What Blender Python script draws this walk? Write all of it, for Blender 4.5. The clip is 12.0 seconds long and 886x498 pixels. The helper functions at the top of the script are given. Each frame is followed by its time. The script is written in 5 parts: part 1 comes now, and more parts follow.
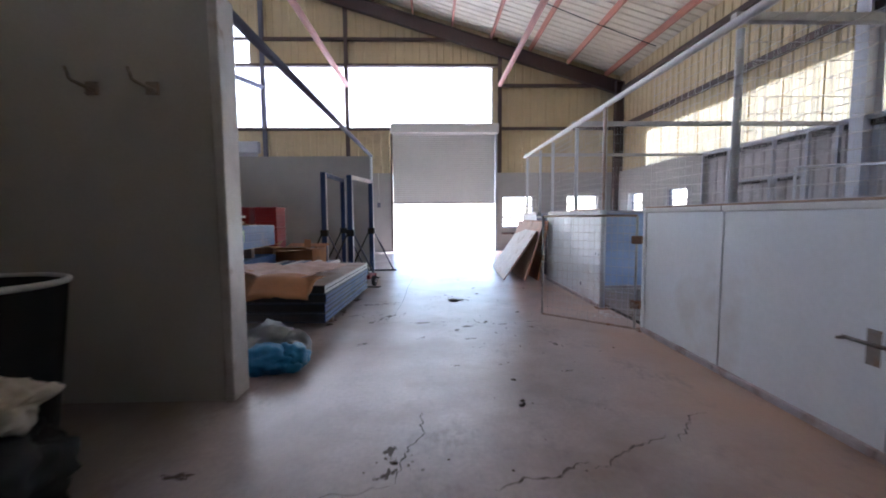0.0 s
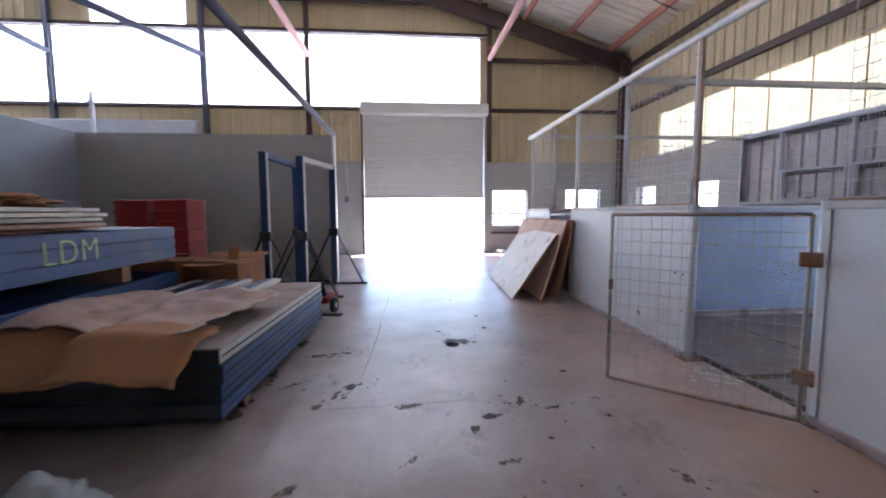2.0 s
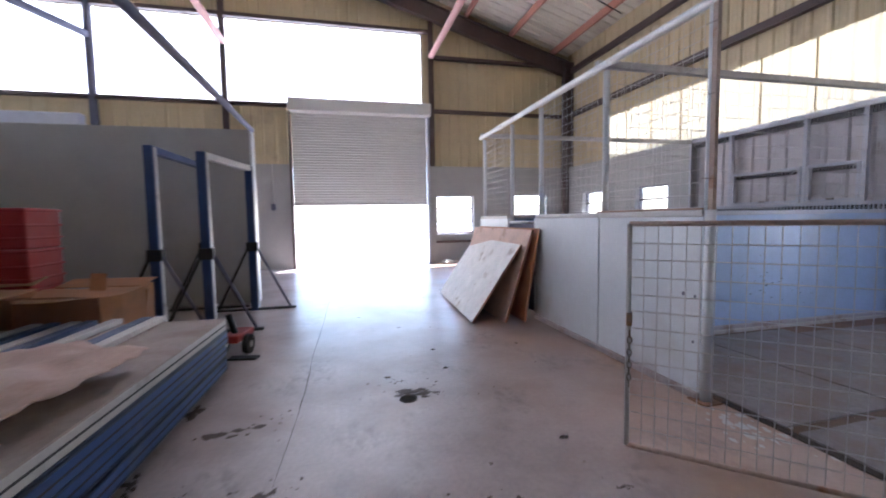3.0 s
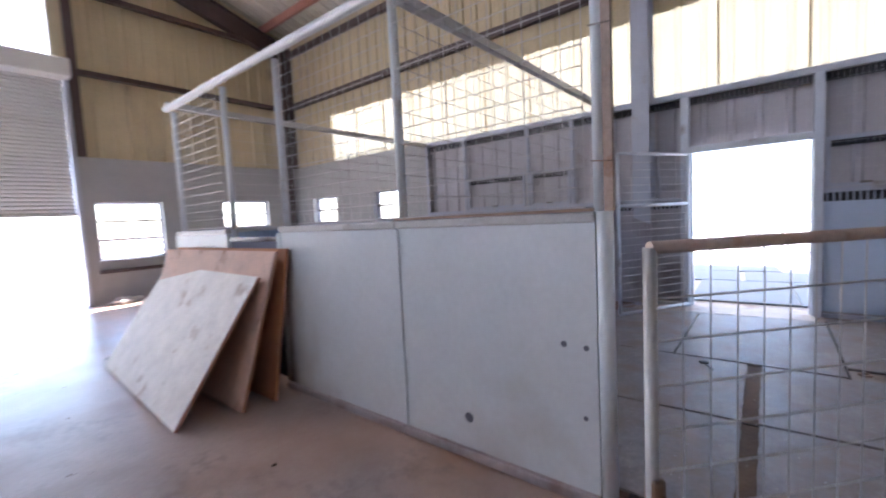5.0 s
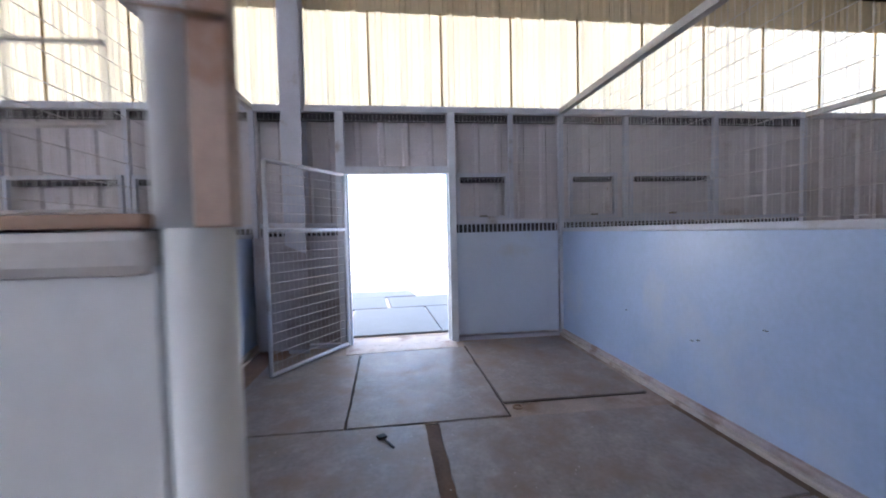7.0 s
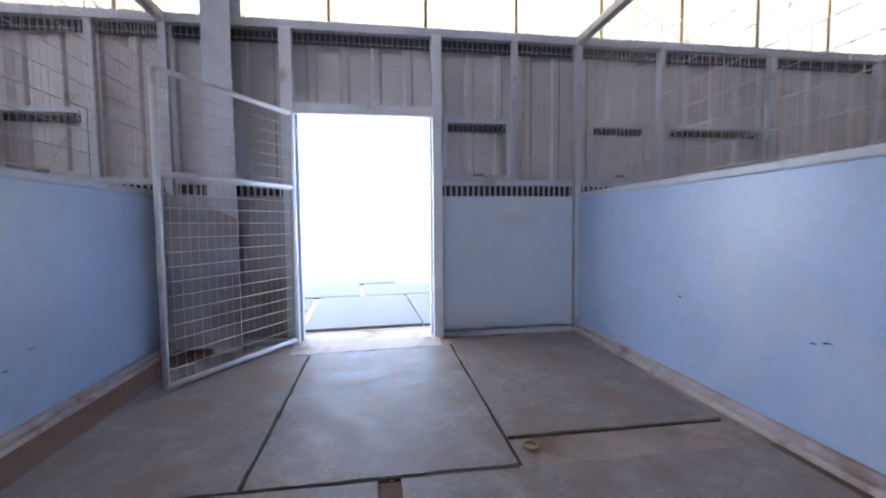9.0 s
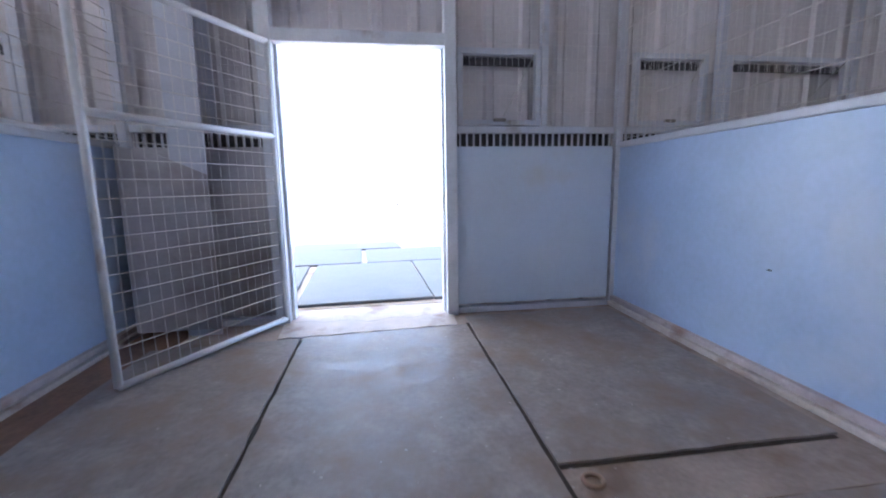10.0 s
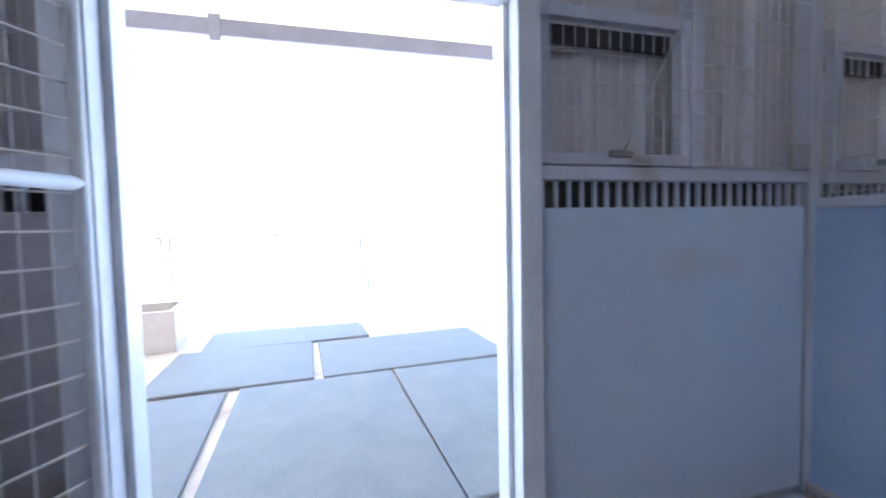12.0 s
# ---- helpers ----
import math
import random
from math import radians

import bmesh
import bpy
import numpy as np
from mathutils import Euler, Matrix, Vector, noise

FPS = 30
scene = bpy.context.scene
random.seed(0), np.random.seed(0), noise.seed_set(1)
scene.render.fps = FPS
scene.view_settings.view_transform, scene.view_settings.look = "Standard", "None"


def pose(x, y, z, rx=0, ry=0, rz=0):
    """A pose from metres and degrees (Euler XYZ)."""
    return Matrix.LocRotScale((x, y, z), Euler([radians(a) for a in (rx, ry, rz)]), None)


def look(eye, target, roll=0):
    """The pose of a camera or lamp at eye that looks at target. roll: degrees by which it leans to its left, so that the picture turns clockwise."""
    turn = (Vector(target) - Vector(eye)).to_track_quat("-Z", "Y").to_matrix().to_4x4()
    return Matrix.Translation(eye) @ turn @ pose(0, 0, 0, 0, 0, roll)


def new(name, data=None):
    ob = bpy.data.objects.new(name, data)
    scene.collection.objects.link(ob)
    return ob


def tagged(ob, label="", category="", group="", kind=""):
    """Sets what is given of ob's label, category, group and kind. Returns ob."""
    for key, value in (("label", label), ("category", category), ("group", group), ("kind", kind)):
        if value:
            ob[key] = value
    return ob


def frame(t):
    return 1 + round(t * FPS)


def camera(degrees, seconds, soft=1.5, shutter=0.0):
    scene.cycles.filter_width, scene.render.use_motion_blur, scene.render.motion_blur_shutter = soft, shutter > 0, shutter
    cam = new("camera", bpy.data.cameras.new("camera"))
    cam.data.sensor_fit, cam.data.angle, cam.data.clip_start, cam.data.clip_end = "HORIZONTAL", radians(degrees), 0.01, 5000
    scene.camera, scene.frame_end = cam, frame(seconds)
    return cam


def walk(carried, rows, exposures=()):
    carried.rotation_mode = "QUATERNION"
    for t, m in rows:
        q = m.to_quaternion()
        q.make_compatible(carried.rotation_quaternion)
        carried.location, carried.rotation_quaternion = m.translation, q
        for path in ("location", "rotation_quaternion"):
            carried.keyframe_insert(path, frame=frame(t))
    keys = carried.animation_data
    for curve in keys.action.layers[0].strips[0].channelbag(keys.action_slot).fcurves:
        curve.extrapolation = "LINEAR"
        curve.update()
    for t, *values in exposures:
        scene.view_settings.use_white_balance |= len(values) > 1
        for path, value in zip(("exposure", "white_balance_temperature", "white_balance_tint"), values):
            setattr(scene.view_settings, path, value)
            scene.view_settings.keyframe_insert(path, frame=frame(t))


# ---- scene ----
cam = camera(93.7, 12.0, 1.9, 0.5)
PATH = [
    (0, (-0.233, 1.214, 1.332), (-0.178, 3.208, 1.175), -0.4),
    (0.5, (-0.262, 1.806, 1.326), (-0.166, 3.797, 1.164), 0.2),
    (1, (-0.31, 2.402, 1.329), (-0.194, 4.392, 1.166), 0.5),
    (1.5, (-0.334, 2.986, 1.336), (-0.208, 4.974, 1.16), 0.0),
    (2, (-0.36, 3.54, 1.35), (-0.183, 5.524, 1.173), -0.3),
    (2.5, (-0.35, 4.078, 1.349), (-0.052, 6.049, 1.182), -1.0),
    (2.7, (-0.351, 4.284, 1.355), (0.003, 6.247, 1.204), -1.0),
    (4.3, (-0.091, 5.884, 1.428), (1.113, 7.474, 1.271), -1.6),
    (4.5, (-0.001, 6.056, 1.427), (1.32, 7.55, 1.282), -2.1),
    (5, (0.282, 6.429, 1.41), (1.836, 7.679, 1.261), -2.9),
    (5.5, (0.609, 6.697, 1.426), (2.379, 7.621, 1.313), -2.6),
    (6, (0.969, 6.854, 1.398), (2.909, 7.334, 1.316), -3.0),
    (6.5, (1.348, 6.867, 1.401), (3.344, 6.925, 1.296), -2.9),
    (7, (1.701, 6.817, 1.395), (3.684, 6.57, 1.311), -1.3),
    (8.8, (2.803, 6.622, 1.115), (4.777, 6.309, 1.044), -0.3),
    (9, (2.897, 6.577, 1.105), (4.873, 6.287, 0.986), -0.5),
    (9.5, (3.17, 6.541, 1.089), (5.141, 6.281, 0.867), -1.1),
    (10, (3.536, 6.577, 1.072), (5.495, 6.307, 0.768), -0.9),
    (10.5, (3.962, 6.591, 1.156), (5.902, 6.244, 0.815), -1.8),
    (11, (4.405, 6.599, 1.264), (6.347, 6.249, 0.942), -2.1),
    (11.5, (4.955, 6.687, 1.257), (6.893, 6.233, 1.062), -1.6),
    (12, (5.484, 6.727, 1.304), (7.414, 6.213, 1.209), -1.2),
]
EXPOSURES = [(0.0, 3.52, 5280, 12), (4.5, 3.54, 5400, 15), (6.5, 3.45, 5450, 12), (7.0, 3.46, 5450, 13), (9.5, 3.7, 5330, 13), (12.0, 3.42, 5080, 7)]
walk(cam, [(t, look(eye, target, roll)) for t, eye, target, roll in PATH], EXPOSURES)

# ---- world, sun, exposure ----
SUN_ELEV, SUN_TURN = 55.0, 40.0          # degrees above the horizon; compass from +y towards +x
world = bpy.data.worlds.new("world")
scene.world = world
world.use_nodes = True
wn = world.node_tree.nodes
sky = wn.new("ShaderNodeTexSky")
sky.sky_type, sky.sun_disc = "NISHITA", False
sky.sun_elevation, sky.sun_rotation = radians(SUN_ELEV), radians(SUN_TURN)
sky.air_density, sky.dust_density = 1.0, 2.0
wn["Background"].inputs["Strength"].default_value = 0.12
world.node_tree.links.new(sky.outputs[0], wn["Background"].inputs[0])
sun_data = bpy.data.lights.new("sun", "SUN")
sun_data.energy, sun_data.angle, sun_data.color = 4.5, radians(0.6), (1.0, 0.95, 0.88)
sun = new("sun", sun_data)
sv = Vector((math.sin(radians(SUN_TURN)) * math.cos(radians(SUN_ELEV)), math.cos(radians(SUN_TURN)) * math.cos(radians(SUN_ELEV)), math.sin(radians(SUN_ELEV))))
sun.matrix_world = look(sv * 60, (0, 0, 0))


# ---- materials ----
def surf(name, col, rough=0.6, metal=0.0, var=0.12, scale=2.0, fine=45.0, bump=0.08, stain=None, stain_at=0.58, stain_soft=0.12, spec=0.5, island=0.0, object_var=0.0, rough_var=0.1, detail=5):
    """A painted, worn or raw surface: colour varied at two sizes, stains of a second colour, fine relief."""
    m = bpy.data.materials.new(name)
    m.use_nodes = True
    nt = m.node_tree
    n, l = nt.nodes, nt.links
    b = n["Principled BSDF"]
    geo = n.new("ShaderNodeNewGeometry")
    big = n.new("ShaderNodeTexNoise")
    big.inputs["Scale"].default_value, big.inputs["Detail"].default_value, big.inputs["Roughness"].default_value = scale, detail, 0.65 if detail > 3 else 0.45
    small = n.new("ShaderNodeTexNoise")
    small.inputs["Scale"].default_value, small.inputs["Detail"].default_value = fine, 3
    for t in (big, small):
        l.new(geo.outputs["Position"], t.inputs["Vector"])
    mix = n.new("ShaderNodeMath")
    mix.operation = "MULTIPLY_ADD"
    l.new(small.outputs["Fac"], mix.inputs[0])
    mix.inputs[1].default_value = 0.45
    l.new(big.outputs["Fac"], mix.inputs[2])
    ramp = n.new("ShaderNodeMapRange")
    ramp.inputs["From Min"].default_value, ramp.inputs["From Max"].default_value = 0.4, 1.05
    ramp.inputs["To Min"].default_value, ramp.inputs["To Max"].default_value = 1 - var, 1 + var
    l.new(mix.outputs[0], ramp.inputs["Value"])
    val = ramp.outputs["Result"]
    for kind, amount in (("island", island), ("object", object_var)):
        if amount:
            src = geo.outputs["Random Per Island"]
            if kind == "object":
                src = n.new("ShaderNodeObjectInfo").outputs["Random"]
            r2 = n.new("ShaderNodeMapRange")
            r2.inputs["To Min"].default_value, r2.inputs["To Max"].default_value = 1 - amount, 1 + amount
            l.new(src, r2.inputs["Value"])
            mu = n.new("ShaderNodeMath")
            mu.operation = "MULTIPLY"
            l.new(val, mu.inputs[0])
            l.new(r2.outputs["Result"], mu.inputs[1])
            val = mu.outputs[0]
    tint = n.new("ShaderNodeVectorMath")
    tint.operation = "SCALE"
    tint.inputs[0].default_value = col
    l.new(val, tint.inputs["Scale"])
    out = tint.outputs[0]
    if stain:
        sn = n.new("ShaderNodeTexNoise")
        sn.inputs["Scale"].default_value, sn.inputs["Detail"].default_value, sn.inputs["Roughness"].default_value = scale * 0.7, min(4, detail), 0.55
        off = n.new("ShaderNodeVectorMath")
        off.inputs[1].default_value = (17.3, 5.1, 9.7)
        l.new(geo.outputs["Position"], off.inputs[0])
        l.new(off.outputs[0], sn.inputs["Vector"])
        sr = n.new("ShaderNodeMapRange")
        sr.inputs["From Min"].default_value, sr.inputs["From Max"].default_value = stain_at, stain_at + stain_soft
        l.new(sn.outputs["Fac"], sr.inputs["Value"])
        mx = n.new("ShaderNodeMix")
        mx.data_type = "RGBA"
        l.new(sr.outputs["Result"], mx.inputs["Factor"])
        l.new(out, mx.inputs["A"])
        mx.inputs["B"].default_value = (*stain, 1)
        out = mx.outputs["Result"]
    l.new(out, b.inputs["Base Color"])
    rr = n.new("ShaderNodeMapRange")
    rr.inputs["From Min"].default_value, rr.inputs["From Max"].default_value = 0.3, 0.7
    rr.inputs["To Min"].default_value, rr.inputs["To Max"].default_value = max(0.03, rough - rough_var), min(1, rough + rough_var)
    l.new(big.outputs["Fac"], rr.inputs["Value"])
    l.new(rr.outputs["Result"], b.inputs["Roughness"])
    b.inputs["Metallic"].default_value = metal
    b.inputs["Specular IOR Level"].default_value = spec
    if bump:
        bp = n.new("ShaderNodeBump")
        bp.inputs["Strength"].default_value, bp.inputs["Distance"].default_value = bump, 0.01
        l.new(mix.outputs[0], bp.inputs["Height"])
        l.new(bp.outputs[0], b.inputs["Normal"])
    return m


def translucent(name, col, through_col, share=0.75):
    """Fibreglass sheeting: light from outside comes through it, scattered."""
    m = bpy.data.materials.new(name)
    m.use_nodes = True
    n, l = m.node_tree.nodes, m.node_tree.links
    b = n["Principled BSDF"]
    b.inputs["Base Color"].default_value, b.inputs["Roughness"].default_value = (*col, 1), 0.45
    geo = n.new("ShaderNodeNewGeometry")
    no = n.new("ShaderNodeTexNoise")
    no.inputs["Scale"].default_value, no.inputs["Detail"].default_value = 1.3, 6
    l.new(geo.outputs["Position"], no.inputs["Vector"])
    mr = n.new("ShaderNodeMapRange")
    mr.inputs["To Min"].default_value, mr.inputs["To Max"].default_value = 0.8, 1.15
    l.new(no.outputs["Fac"], mr.inputs["Value"])
    sc = n.new("ShaderNodeVectorMath")
    sc.operation = "SCALE"
    sc.inputs[0].default_value = through_col
    l.new(mr.outputs["Result"], sc.inputs["Scale"])
    tr = n.new("ShaderNodeBsdfTranslucent")
    l.new(sc.outputs[0], tr.inputs["Color"])
    mix = n.new("ShaderNodeMixShader")
    mix.inputs[0].default_value = share
    l.new(b.outputs[0], mix.inputs[1])
    l.new(tr.outputs[0], mix.inputs[2])
    l.new(mix.outputs[0], n["Material Output"].inputs[0])
    return m


def glass_mat(name):
    m = bpy.data.materials.new(name)
    m.use_nodes = True
    b = m.node_tree.nodes["Principled BSDF"]
    b.inputs["Transmission Weight"].default_value, b.inputs["Roughness"].default_value, b.inputs["IOR"].default_value = 1.0, 0.03, 1.05
    b.inputs["Base Color"].default_value = (0.97, 0.99, 1, 1)
    return m


M_FLOOR = surf("concrete_floor", (0.46, 0.395, 0.39), 0.335, var=0.27, scale=1.6, fine=34, bump=0.035, stain=(0.30, 0.215, 0.18), stain_at=0.43, stain_soft=0.3, rough_var=0.045)
def dust_or_shade_on(m, dust, lo, hi):
    """Settled orange dust or painted shade, thicker between two lines of x and broken up by noise."""
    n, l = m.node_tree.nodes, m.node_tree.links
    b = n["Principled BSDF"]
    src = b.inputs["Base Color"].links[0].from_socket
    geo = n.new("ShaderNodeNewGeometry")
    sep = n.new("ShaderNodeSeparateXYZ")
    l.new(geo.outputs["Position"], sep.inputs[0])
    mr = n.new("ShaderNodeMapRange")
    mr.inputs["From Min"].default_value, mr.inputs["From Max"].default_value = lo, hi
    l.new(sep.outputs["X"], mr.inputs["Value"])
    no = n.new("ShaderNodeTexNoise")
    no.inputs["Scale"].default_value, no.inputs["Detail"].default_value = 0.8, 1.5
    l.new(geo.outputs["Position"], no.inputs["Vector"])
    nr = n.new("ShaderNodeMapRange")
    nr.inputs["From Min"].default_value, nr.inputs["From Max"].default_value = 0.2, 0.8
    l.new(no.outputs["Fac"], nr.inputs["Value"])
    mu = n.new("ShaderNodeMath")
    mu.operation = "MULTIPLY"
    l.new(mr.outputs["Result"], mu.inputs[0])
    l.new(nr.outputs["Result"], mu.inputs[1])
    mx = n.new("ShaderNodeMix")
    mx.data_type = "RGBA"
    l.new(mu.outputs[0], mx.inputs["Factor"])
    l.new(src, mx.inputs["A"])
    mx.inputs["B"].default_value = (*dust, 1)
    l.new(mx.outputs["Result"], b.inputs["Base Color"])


def scuff_on(m, dirt, amount):
    """Trodden dirt in drawn-out patches, with a finer break-up inside them."""
    n, l = m.node_tree.nodes, m.node_tree.links
    b = n["Principled BSDF"]
    src = b.inputs["Base Color"].links[0].from_socket
    geo = n.new("ShaderNodeNewGeometry")
    mp = n.new("ShaderNodeMapping")
    mp.inputs["Scale"].default_value, mp.inputs["Rotation"].default_value = (1.7, 1.1, 1.0), (0, 0, 0.35)
    l.new(geo.outputs["Position"], mp.inputs["Vector"])
    facs = []
    for scale, lo, hi in ((1.0, 0.53, 0.62), (9.0, 0.42, 0.62)):
        no = n.new("ShaderNodeTexNoise")
        no.inputs["Scale"].default_value, no.inputs["Detail"].default_value, no.inputs["Roughness"].default_value = scale, 7, 0.62
        l.new(mp.outputs[0], no.inputs["Vector"])
        mr = n.new("ShaderNodeMapRange")
        mr.inputs["From Min"].default_value, mr.inputs["From Max"].default_value = lo, hi
        mr.inputs["To Max"].default_value = amount if not facs else 1.0
        l.new(no.outputs["Fac"], mr.inputs["Value"])
        facs.append(mr.outputs["Result"])
    mu = n.new("ShaderNodeMath")
    mu.operation = "MULTIPLY"
    l.new(facs[0], mu.inputs[0])
    l.new(facs[1], mu.inputs[1])
    mx = n.new("ShaderNodeMix")
    mx.data_type = "RGBA"
    l.new(mu.outputs[0], mx.inputs["Factor"])
    l.new(src, mx.inputs["A"])
    mx.inputs["B"].default_value = (*dirt, 1)
    l.new(mx.outputs["Result"], b.inputs["Base Color"])


dust_or_shade_on(M_FLOOR, (0.52, 0.29, 0.155), 0.75, 1.9)
# floor blackened towards the west: the dim corner's shade put in its colour
dust_or_shade_on(M_FLOOR, (0.05, 0.038, 0.03), -1.5, -2.1)
scuff_on(M_FLOOR, (0.17, 0.135, 0.12), 0.45)
M_APRON = surf("concrete_apron", (0.5, 0.45, 0.42), 0.75, var=0.2, scale=2.5, bump=0.2, stain=(0.33, 0.24, 0.19), stain_at=0.55)
M_GROUND = surf("pale_dirt_ground", (0.55, 0.50, 0.43), 0.95, var=0.15, scale=0.4, bump=0.3)
M_RENDER = surf("grey_rendered_masonry", (0.41, 0.395, 0.38), 0.85, var=0.12, scale=1.2, bump=0.12, stain=(0.36, 0.35, 0.34), stain_at=0.6)
M_BLUEWALL = surf("blue_grey_rendered_masonry", (0.36, 0.41, 0.50), 0.8, var=0.08, scale=1.2, bump=0.12)
M_CREAM = surf("cream_painted_sheet", (0.62, 0.51, 0.315), 0.55, var=0.14, scale=1.1, fine=20, bump=0.03, stain=(0.42, 0.33, 0.22), stain_at=0.64, island=0.06)
M_LAV = surf("weathered_grey_sheet", (0.54, 0.50, 0.52), 0.5, var=0.14, scale=2.2, fine=40, bump=0.04, stain=(0.36, 0.30, 0.28), stain_at=0.6, object_var=0.05)
M_ROOF = surf("pale_roof_lining", (0.72, 0.68, 0.58), 0.4, var=0.16, scale=0.8, fine=15, bump=0.03, stain=(0.5, 0.46, 0.4), stain_at=0.58, stain_soft=0.2)
M_STEEL_DK = surf("dark_brown_steel", (0.085, 0.055, 0.05), 0.55, var=0.25, scale=2, bump=0.08)
M_STEEL_RED = surf("faded_red_oxide_steel", (0.44, 0.20, 0.15), 0.6, var=0.2, scale=2, bump=0.08)
M_STEEL_PINK = surf("pink_grey_painted_steel", (0.38, 0.215, 0.20), 0.8, spec=0.15, var=0.2, scale=2, bump=0.05)
M_STEEL_BG = surf("blue_grey_painted_steel", (0.17, 0.17, 0.22), 0.8, spec=0.15, var=0.2, scale=2, bump=0.05)
M_GALV = surf("galvanised_steel", (0.54, 0.52, 0.51), 0.5, 0.25, var=0.2, scale=5, fine=60, bump=0.05, stain=(0.34, 0.27, 0.22), stain_at=0.62)
M_WIRE = surf("galvanised_wire", (0.60, 0.57, 0.56), 0.45, 0.3, var=0.2, scale=9, bump=0)
M_RUST = surf("rusted_steel", (0.27, 0.15, 0.09), 0.85, var=0.35, scale=12, fine=80, bump=0.25, stain=(0.42, 0.36, 0.33), stain_at=0.55)
M_WHITEPAN = surf("pale_grey_painted_panel", (0.72, 0.74, 0.775), 0.42, var=0.09, scale=1.1, fine=30, bump=0.04, stain=(0.52, 0.47, 0.43), stain_at=0.57, stain_soft=0.2)
M_BLUEPAN = surf("pale_blue_painted_panel", (0.39, 0.49, 0.70), 0.39, var=0.13, scale=1.3, fine=30, bump=0.03, stain=(0.55, 0.57, 0.62), stain_at=0.52, stain_soft=0.22)
M_BLUEGREY = surf("blue_grey_painted_panel", (0.515, 0.575, 0.69), 0.45, var=0.07, scale=1.3, fine=30, bump=0.04, stain=(0.5, 0.5, 0.52), stain_at=0.62)
M_LAVFRAME = surf("lavender_grey_painted_frame", (0.50, 0.51, 0.58), 0.45, var=0.12, scale=4, bump=0.05, stain=(0.35, 0.3, 0.28), stain_at=0.64)
M_MAT = surf("grey_rubber_mat", (0.285, 0.255, 0.245), 0.6, var=0.42, scale=5.5, fine=34, bump=0.08, stain=(0.25, 0.185, 0.145), stain_at=0.44, stain_soft=0.3, object_var=0.06, rough_var=0.16)
M_YARDMAT = surf("black_rubber_yard_mat", (0.14, 0.142, 0.148), 0.65, var=0.34, scale=3.0, fine=70, bump=0.12, object_var=0.1)
# dark brown for the unseen surfaces that cut bounced light
M_BLOCKER = surf("dark_brown_blocker", (0.13, 0.09, 0.07), 0.8, var=0.25, scale=3, bump=0.15)
M_DIRT = surf("brown_dirt", (0.16, 0.105, 0.07), 0.95, var=0.35, scale=6, bump=0.5)
M_GAPDK = surf("dark_dirty_gap", (0.055, 0.042, 0.035), 0.95, var=0.3, scale=8, bump=0.3)
M_SHUTTER = surf("off_white_shutter_slats", (0.76, 0.755, 0.73), 0.5, var=0.06, scale=1.2, bump=0.02)
M_FIB_N = translucent("clear_fibreglass_sheet", (0.8, 0.8, 0.8), (0.56, 0.56, 0.57), 0.85)
M_FIB_W = translucent("clear_fibreglass_sheet_west", (0.8, 0.8, 0.8), (0.6, 0.595, 0.58), 0.88)
M_FIB_E = translucent("yellowed_fibreglass_sheet", (0.78, 0.74, 0.6), (0.42, 0.385, 0.29), 0.7)
M_SEAM = surf("amber_sheet_seam", (0.42, 0.29, 0.12), 0.6, var=0.2, bump=0)
M_GLASS = glass_mat("window_glass")
M_GATE = surf("grey_rusty_gate_steel", (0.24, 0.21, 0.19), 0.65, 0.3, var=0.3, scale=9, fine=70, bump=0.15, stain=(0.27, 0.15, 0.08), stain_at=0.55)
M_TIMBER = surf("dusty_brown_timber", (0.36, 0.25, 0.19), 0.8, var=0.25, scale=5, fine=60, bump=0.2)
M_PLYWHITE = surf("whitewashed_plywood", (0.87, 0.82, 0.79), 0.7, var=0.18, scale=5.5, fine=35, bump=0.12, stain=(0.5, 0.39, 0.33), stain_at=0.6, stain_soft=0.12)
M_PLYRED = surf("orange_brown_ply_edge", (0.46, 0.21, 0.11), 0.7, var=0.2, scale=4, fine=60, bump=0.15)
M_CARD = surf("brown_cardboard", (0.37, 0.185, 0.095), 0.85, var=0.18, scale=3, fine=50, bump=0.15, stain=(0.3, 0.17, 0.1), stain_at=0.6)
M_CARDPALE = surf("faded_pinkish_cardboard", (0.50, 0.36, 0.31), 0.85, var=0.18, scale=2.5, fine=40, bump=0.15, stain=(0.38, 0.25, 0.19), stain_at=0.57)
M_STEELBLUE = surf("blue_coated_steel_panel", (0.042, 0.085, 0.23), 0.44, 0.0, var=0.22, scale=2.5, fine=40, bump=0.04, stain=(0.13, 0.14, 0.19), stain_at=0.6, spec=0.35)
M_NAVY = surf("navy_painted_steel", (0.035, 0.065, 0.17), 0.4, 0.2, var=0.2, scale=4, bump=0.05)
M_PANELTOP = surf("white_coated_panel_skin", (0.62, 0.61, 0.60), 0.4, var=0.12, scale=2, bump=0.03, stain=(0.42, 0.36, 0.32), stain_at=0.58)
M_FOAM = surf("dark_panel_core", (0.05, 0.05, 0.06), 0.9, var=0.3, scale=6, bump=0.3)
M_RED = surf("red_plastic", (0.26, 0.012, 0.012), 0.6, var=0.12, scale=3, bump=0.03)
M_SACK = surf("grey_woven_sack", (0.2, 0.215, 0.215), 0.6, var=0.25, scale=6, fine=90, bump=0.3)
M_BLUEBAG = surf("bright_blue_plastic_sheet", (0.02, 0.17, 0.36), 0.4, var=0.2, scale=5, fine=50, bump=0.15)
M_RUBBER = surf("black_rubber", (0.025, 0.025, 0.026), 0.7, var=0.2, bump=0.1)
M_GREENPAINT = surf("pale_green_paint_marks", (0.50, 0.64, 0.33), 0.6, var=0.2, scale=14, bump=0)
